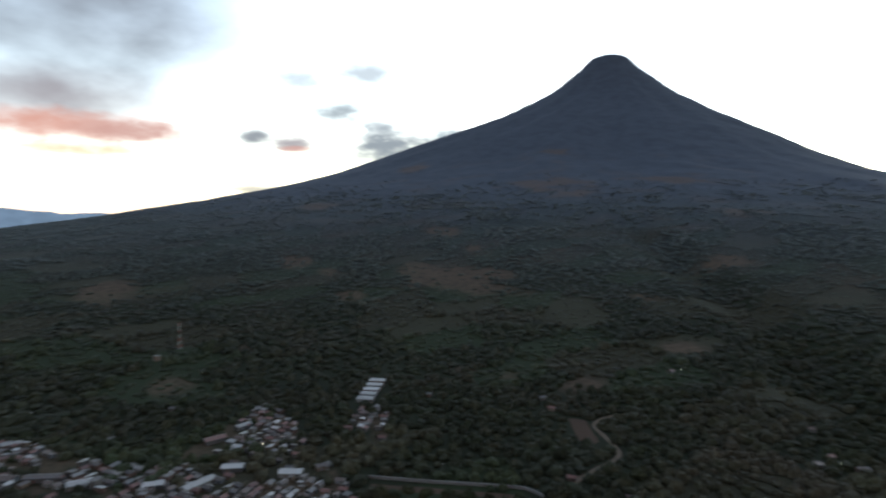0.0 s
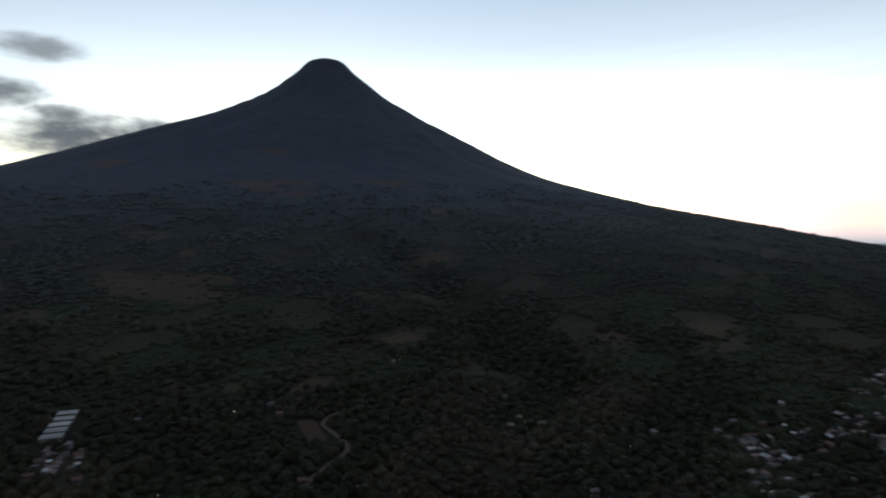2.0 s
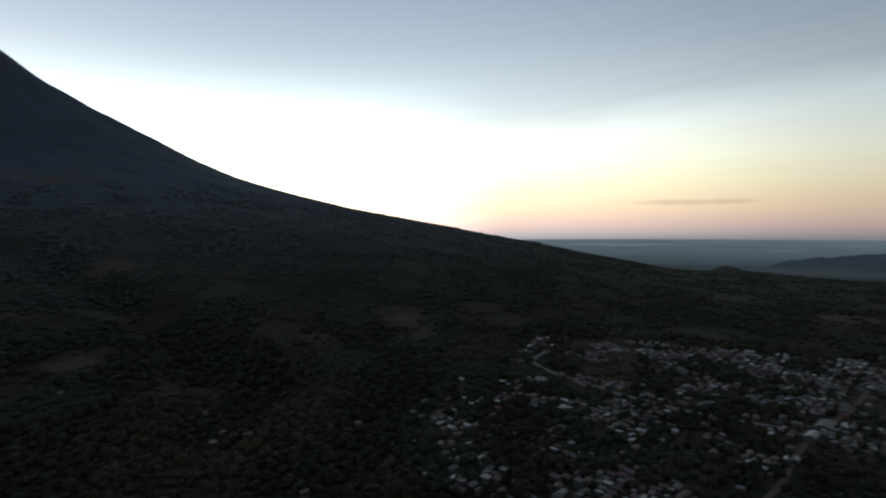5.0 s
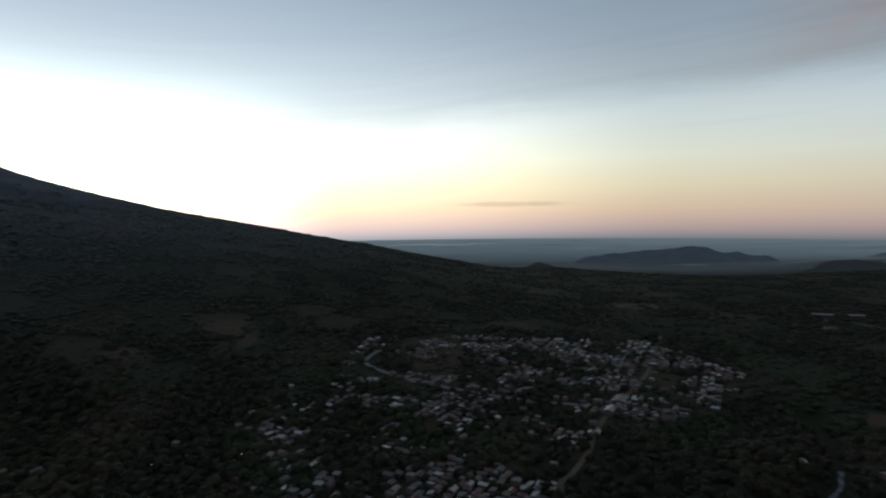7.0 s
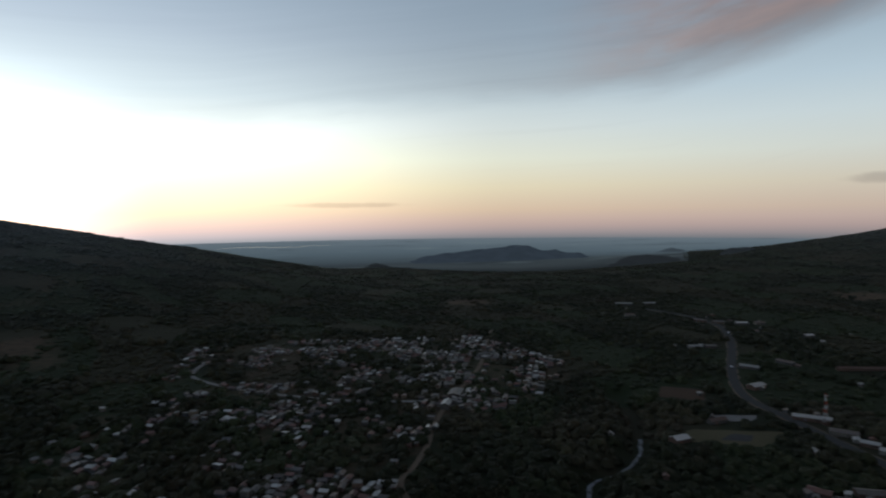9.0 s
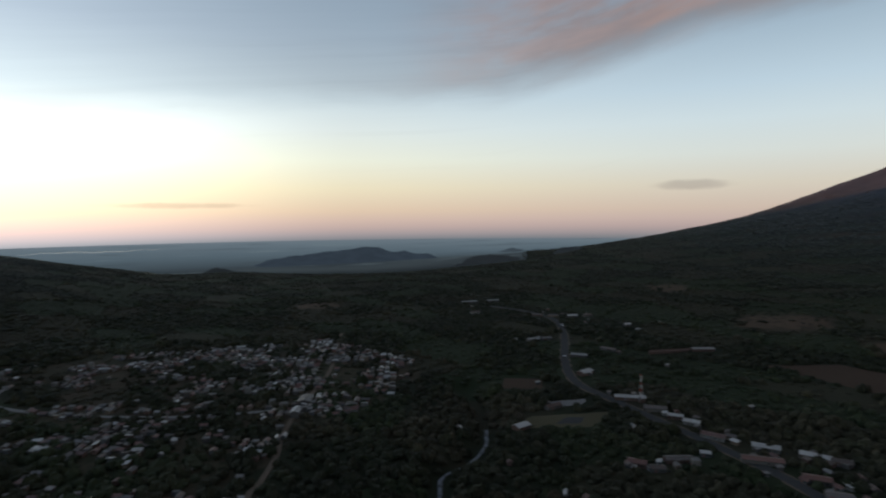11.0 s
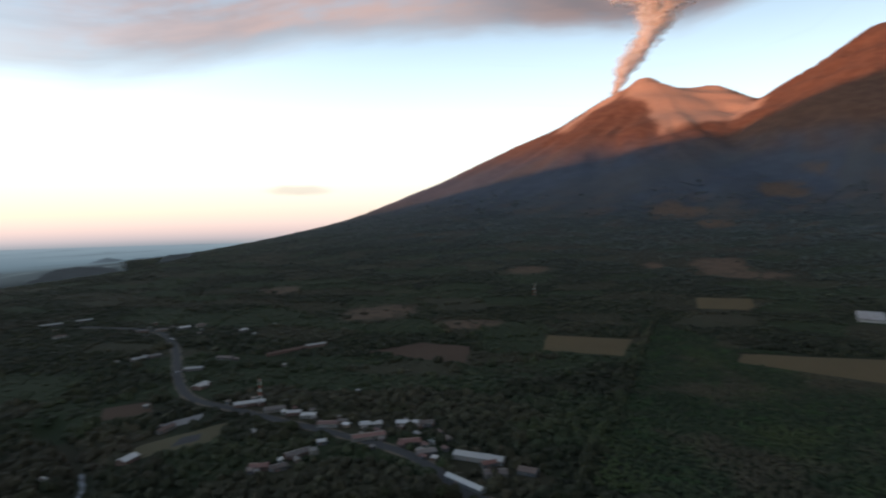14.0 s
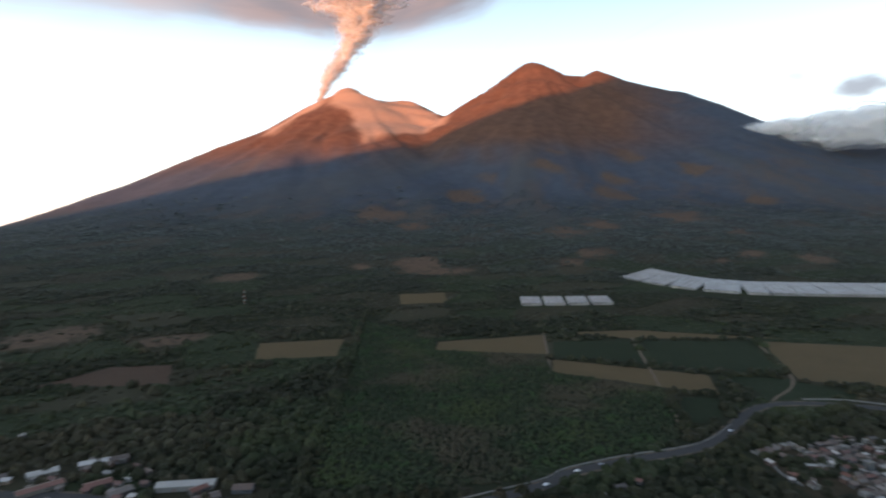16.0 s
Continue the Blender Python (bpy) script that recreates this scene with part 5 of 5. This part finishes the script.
def plant_woods():
    rng = np.random.default_rng(5)
    kinds = [tree(200 + i, t, w) for i, (t, w) in enumerate(((9.5, 4.2), (7.5, 3.6), (11.5, 4.8), (8.5, 3.2), (6.0, 3.0)))]
    x, y = spots(355, 600, 8.6, 1)
    k = wooded(x, y, 11)
    x, y = x[k], y[k]
    order = np.argsort(np.hypot(x, y))
    near, rest = order[:290], order[290:]
    for n, i in enumerate(near):
        m = pose(x[i], y[i], float(land(x[i], y[i])), rng.normal(0, 2), rng.normal(0, 2), rng.random() * 360)
        s = Matrix.Scale(rng.uniform(.75, 1.2), 4)
        if n < len(kinds):
            kinds[n].matrix_basis = m @ s
        else:
            o = kinds[n % len(kinds)]
            copy_thing(o, m).scale = (s[0][0],) * 3
    x, y = x[rest], y[rest]
    stuff = []
    shapes, f = clump_shapes(2, 9, 1, 0.3, 0.0)
    stand = grain(x, y, 60, 3, 81)
    size = rng.uniform(3.0, 5.6, len(x)) * (0.7 + 0.6 * stand)
    tall = size * rng.uniform(.7, 1.25, len(x))
    stuff.append(scatter(x, y, size, tall, shapes, f, 2))
    shapes1, f1 = clump_shapes(1, 9, 4, 0.3, -0.2)
    for i in range(3):
        a = rng.random(len(x)) * 6.28
        stuff.append(scatter(x + np.cos(a) * size * .7, y + np.sin(a) * size * .7, size * rng.uniform(.3, .6, len(x)), tall * rng.uniform(.5, 1.05, len(x)), shapes1, f1, 20 + i))
    shapes0, f0 = clump_shapes(1, 14, 8, 0.42, -0.1)
    for r0, r1, gap, s0, s1, low0, low1, fine, seed in ((600, 900, 11.0, 3.4, 6.6, .55, 1.05, True, 2), (900, 1350, 10.6, 3.2, 6.4, .42, .85, False, 3),
                                                        (1350, 2200, 12.6, 3.8, 7.6, .3, .6, False, 6), (2200, 3100, 18.0, 5.4, 10.5, .2, .42, False, 7)):
        x, y = spots(r0, r1, gap, seed)
        k = wooded(x, y, seed + 10)
        x, y = x[k], y[k]
        size = rng.uniform(s0, s1, len(x)) * (0.6 + 0.8 * grain(x, y, 90, 3, 82))
        keep, size, tall = grown(x, y, size, size * rng.uniform(low0, low1, len(x)))
        keep &= rng.random(len(x)) < smooth(3150, 2450, np.hypot(x, y))
        x, y, size, tall = x[keep], y[keep], size[keep], tall[keep]
        stuff.append(scatter(x, y, size, tall, shapes if fine else shapes0, f if fine else f0, seed + 30))
        if r1 < 1400:
            a = rng.random(len(x)) * 6.28
            stuff.append(scatter(x + np.cos(a) * size, y + np.sin(a) * size, size * rng.uniform(.35, .75, len(x)), tall * rng.uniform(.6, 1.2, len(x)), shapes1, f1, seed + 55))
    # a dark hedge row along the plantation and lines of trees between the fields
    for line, gap in (([(305, -960), (246, -690), (203, -523), (186, -425), (162, -352)], 3.5), ([(-120, -600), (-116, -500)], 9.0), ([(-128, -608), (-180, -605)], 8.0)):
        q = resample(line, gap)
        x, y = q[:, 0] + rng.normal(0, 1.5, len(q)), q[:, 1] + rng.normal(0, 1.5, len(q))
        size = rng.uniform(2.6, 4.6, len(x))
        stuff.append(scatter(x, y, size, size * rng.uniform(1.2, 2.2, len(x)), shapes, f, 77))
    for v, fc, growth in stuff:
        name = "woods"
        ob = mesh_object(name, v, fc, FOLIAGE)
        tone = ob.data.attributes.new("stand", "FLOAT_COLOR", "POINT")
        tone.data.foreach_set("color", np.column_stack([growth, np.ones(len(v))]).astype(np.float32).ravel())
        tagged(ob, "dense dark green woodland canopy covering the slopes", "woods", kind="stuff")


def plant_crops():
    rng = np.random.default_rng(9)
    x, y = spots(350, 1000, 4.4, 3)
    k = inside(x, y, PLANTATION)
    for line, w in ROADS:
        k &= line_distance(x, y, line) > w
    for poly in OPEN_GROUND:
        k &= ~inside(x, y, poly)
    k &= ~built_up(x, y)
    x, y = x[k], y[k]
    shapes, f = clump_shapes(1, 9, 14, 0.3, -0.1)
    size = rng.uniform(1.8, 2.9, len(x))
    v, fc, _ = scatter(x, y, size, size * rng.uniform(.7, 1.2, len(x)) * (0.6 + .8 * grain(x, y, 30, 3, 84)), shapes, f, 3)
    tagged(mesh_object("plantation", v, fc, CROP), "even dark green coffee bushes in a large plot", "crop", kind="stuff")


plant_woods()
plant_crops()


# ---------------------------------------------------------------- smoke and far hills
def vapour_look(dark, pale, cover, size, torn=(.36, .62)):
    """One thin skin of smoke or cloud, torn by noise; several nested skins make a soft body."""
    def build(n):
        p = place(n)
        puff = n.noise(p, 1.0 / size, 4.0, 0.5)
        a = n.math("MULTIPLY", n.step(puff, *torn), cover)
        col = n.mix(n.noise(p, 0.6 / size), dark, pale)
        lit = n.add("ShaderNodeBsdfDiffuse", {0: col})
        soft = n.add("ShaderNodeBsdfTranslucent", {0: col})
        body = n.add("ShaderNodeMixShader", {0: 0.6, 1: lit.outputs[0], 2: soft.outputs[0]})
        return n.add("ShaderNodeMixShader", {0: a, 1: n.add("ShaderNodeBsdfTransparent").outputs[0], 2: body.outputs[0]}).outputs[0]
    return build


def lumpy(at, seed, size):
    """How far a puff bulges at a place of a skin."""
    v = Vector(at) / size + Vector((seed * 7.3, 0, 0))
    return 0.6 * noise.noise(v) + 0.3 * noise.noise(v * 2.3) + 0.1 * noise.noise(v * 4.7)


def smoke_plume():
    foot = SMOKING_CONE["at"]
    right = Vector((math.cos(radians(161)), -math.sin(radians(161)), 0))
    front = Vector((-foot[0], -foot[1], 0)).normalized()
    levels = (0, .14, .3, .48, .64, .8, 1)
    rings, spokes = 100, 56
    for scale, cover, torn in ((.6, .98, (.15, .4)), (.85, .62, (.3, .58)), (1.15, .34, (.36, .64))):
        v = []
        for i in range(rings):
            t = i / (rings - 1)
            off, z, wide = (float(np.interp(t, levels, k)) for k in ((-205, -135, -30, 50, 85, 95, 60), (1015, 1175, 1310, 1440, 1550, 1650, 1800), (22, 62, 90, 102, 140, 240, 360)))
            for j in range(spokes):
                a = j / spokes * math.tau
                out = right * math.cos(a) + front * math.sin(a)
                at = foot + right * off + front * 60 + Vector((0, 0, z))
                swell = 1 + 0.85 * lumpy(at + out * wide, 3, 70 + 50 * t)
                v.append(at + out * wide * scale * max(0.25, swell))
        i, j = np.meshgrid(np.arange(rings - 1), np.arange(spokes), indexing="ij")
        k = (j + 1) % spokes
        f = np.stack([i * spokes + j, i * spokes + k, (i + 1) * spokes + k, (i + 1) * spokes + j], -1).reshape(-1, 4)
        ob = mesh_object("smoke_plume", np.array([p[:] for p in v]), f, material("ash_smoke", vapour_look((.52, .54, .56), (.7, .73, .75), cover, 75 + 60 * scale, torn)), smooth_faces=True)
        tagged(ob, "pinkish ash smoke rising from the volcano's crater", "smoke", kind="stuff")


def cloud_bank():
    """White cloud that lies against the far shoulder of the twin peak."""
    sphere, f = icosphere(5)
    for k, (cb, ce, long, tall) in enumerate(((200.3, 7.0, 260, 44), (206.5, 6.65, 430, 98), (214.5, 6.6, 420, 105))):
        mid, side = bearing(cb, 3850, EYE + 3850 * math.tan(radians(ce))), bearing(cb + 90, 1)
        for scale, cover in ((.7, .97), (.9, .55), (1.12, .28)):
            v = []
            for q in sphere:
                out = side * (q[0] * long) + bearing(cb, 1) * (q[1] * tall * 1.6) + Vector((0, 0, q[2] * tall * (1.0 if q[2] > 0 else 1.15)))
                v.append((mid + out * scale * (1 + .5 * lumpy(mid + out, k, 110)))[:])
            ob = mesh_object("cloud_bank", np.array(v), f, material("cloud_vapour", vapour_look((.78, .79, .81), (.9, .9, .9), cover, 120, (.2, .5))), smooth_faces=True)
            tagged(ob, "low white cloud resting on the volcano's shoulder", "cloud", kind="stuff")


smoke_plume()
cloud_bank()


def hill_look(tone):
    """Hills tens of kilometres off, the air's haze painted into their glowing tone."""
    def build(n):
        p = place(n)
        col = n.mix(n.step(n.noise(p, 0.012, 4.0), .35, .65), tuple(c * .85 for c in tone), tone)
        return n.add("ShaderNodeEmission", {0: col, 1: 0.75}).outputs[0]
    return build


def far_hill(name, r, crest, tone, label, foot):
    """A far ridge: its crest as bearings and elevations in degrees."""
    kb, ke = zip(*crest)
    b = np.arange(kb[0], kb[-1], 0.05)
    e = np.interp(b, kb, ke) + (grain(b * 60, b * 0, 40, 4, int(r)) - .5) * .16
    end = smooth(0, .6, np.minimum(b - b[0], b[-1] - b))
    e = (foot - .3) * (1 - end) + e * end
    v = []
    for depth, share in ((-260, 0.0), (-120, .55), (0, 1.0), (160, 0.0)):
        R = r + depth + (grain(b * 60, b * 0 + depth, 50, 3, 91) - .5) * 60
        el = (foot - 0.4) * (1 - share) + e * share
        v.append(np.stack([R * np.sin(np.radians(b)), R * np.cos(np.radians(b)), EYE + R * np.tan(np.radians(el))], -1))
    n = len(b)
    i, j = np.meshgrid(np.arange(3), np.arange(n - 1), indexing="ij")
    f = np.stack([i * n + j, i * n + j + 1, (i + 1) * n + j + 1, (i + 1) * n + j], -1).reshape(-1, 4)
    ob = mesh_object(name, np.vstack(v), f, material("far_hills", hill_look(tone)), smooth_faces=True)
    tagged(ob, label, "hills", kind="structure")


# each tone holds its painted haze, paler and bluer farther off
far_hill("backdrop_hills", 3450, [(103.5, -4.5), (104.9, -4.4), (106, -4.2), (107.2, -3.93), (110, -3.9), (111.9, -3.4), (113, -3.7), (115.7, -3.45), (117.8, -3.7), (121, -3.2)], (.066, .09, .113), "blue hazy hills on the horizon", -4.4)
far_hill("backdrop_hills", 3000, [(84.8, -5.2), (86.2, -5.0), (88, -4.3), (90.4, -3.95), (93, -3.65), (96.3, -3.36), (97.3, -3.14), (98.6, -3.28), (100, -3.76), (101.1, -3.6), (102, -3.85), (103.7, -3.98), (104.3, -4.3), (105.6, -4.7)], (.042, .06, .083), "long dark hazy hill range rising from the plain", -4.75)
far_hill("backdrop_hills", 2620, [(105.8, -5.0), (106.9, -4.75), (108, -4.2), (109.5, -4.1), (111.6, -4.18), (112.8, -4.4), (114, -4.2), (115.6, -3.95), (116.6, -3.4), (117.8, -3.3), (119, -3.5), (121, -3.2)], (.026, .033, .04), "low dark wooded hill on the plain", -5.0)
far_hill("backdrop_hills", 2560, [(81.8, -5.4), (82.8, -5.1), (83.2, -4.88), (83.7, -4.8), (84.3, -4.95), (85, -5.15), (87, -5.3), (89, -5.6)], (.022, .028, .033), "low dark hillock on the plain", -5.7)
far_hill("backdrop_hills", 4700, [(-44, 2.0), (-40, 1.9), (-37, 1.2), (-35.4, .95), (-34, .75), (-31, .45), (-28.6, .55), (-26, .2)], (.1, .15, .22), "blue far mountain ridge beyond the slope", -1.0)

# a lagoon on the plain that mirrors the bright horizon
WATER = material("still_water", lambda n: surface(n, n.mix(n.noise(place(n), 0.01), (.02, .03, .035), (.03, .04, .045)), 0.35, (n.noise(place(n), 0.05), 0.15, 0.5), spec=0.5))


def lagoon():
    v, f = [], []
    for i, b in enumerate(np.linspace(68.5, 79.5, 34)):
        half = 55 * math.sin(math.pi * i / 33) ** 0.7 + 2
        mid = 4230 + 40 * math.sin(b * 0.9) + 25 * math.sin(b * 2.7)
        for r in (mid - half, mid + half * 0.6):
            p = bearing(b, r)
            v.append((p.x, p.y, float(land(p.x, p.y)) + 2.5))
        if i:
            f.append((2 * i - 2, 2 * i - 1, 2 * i + 1, 2 * i))
    tagged(mesh_object("water", v, f, WATER), "pale far lagoon on the hazy plain", "lagoon", kind="structure")


lagoon()
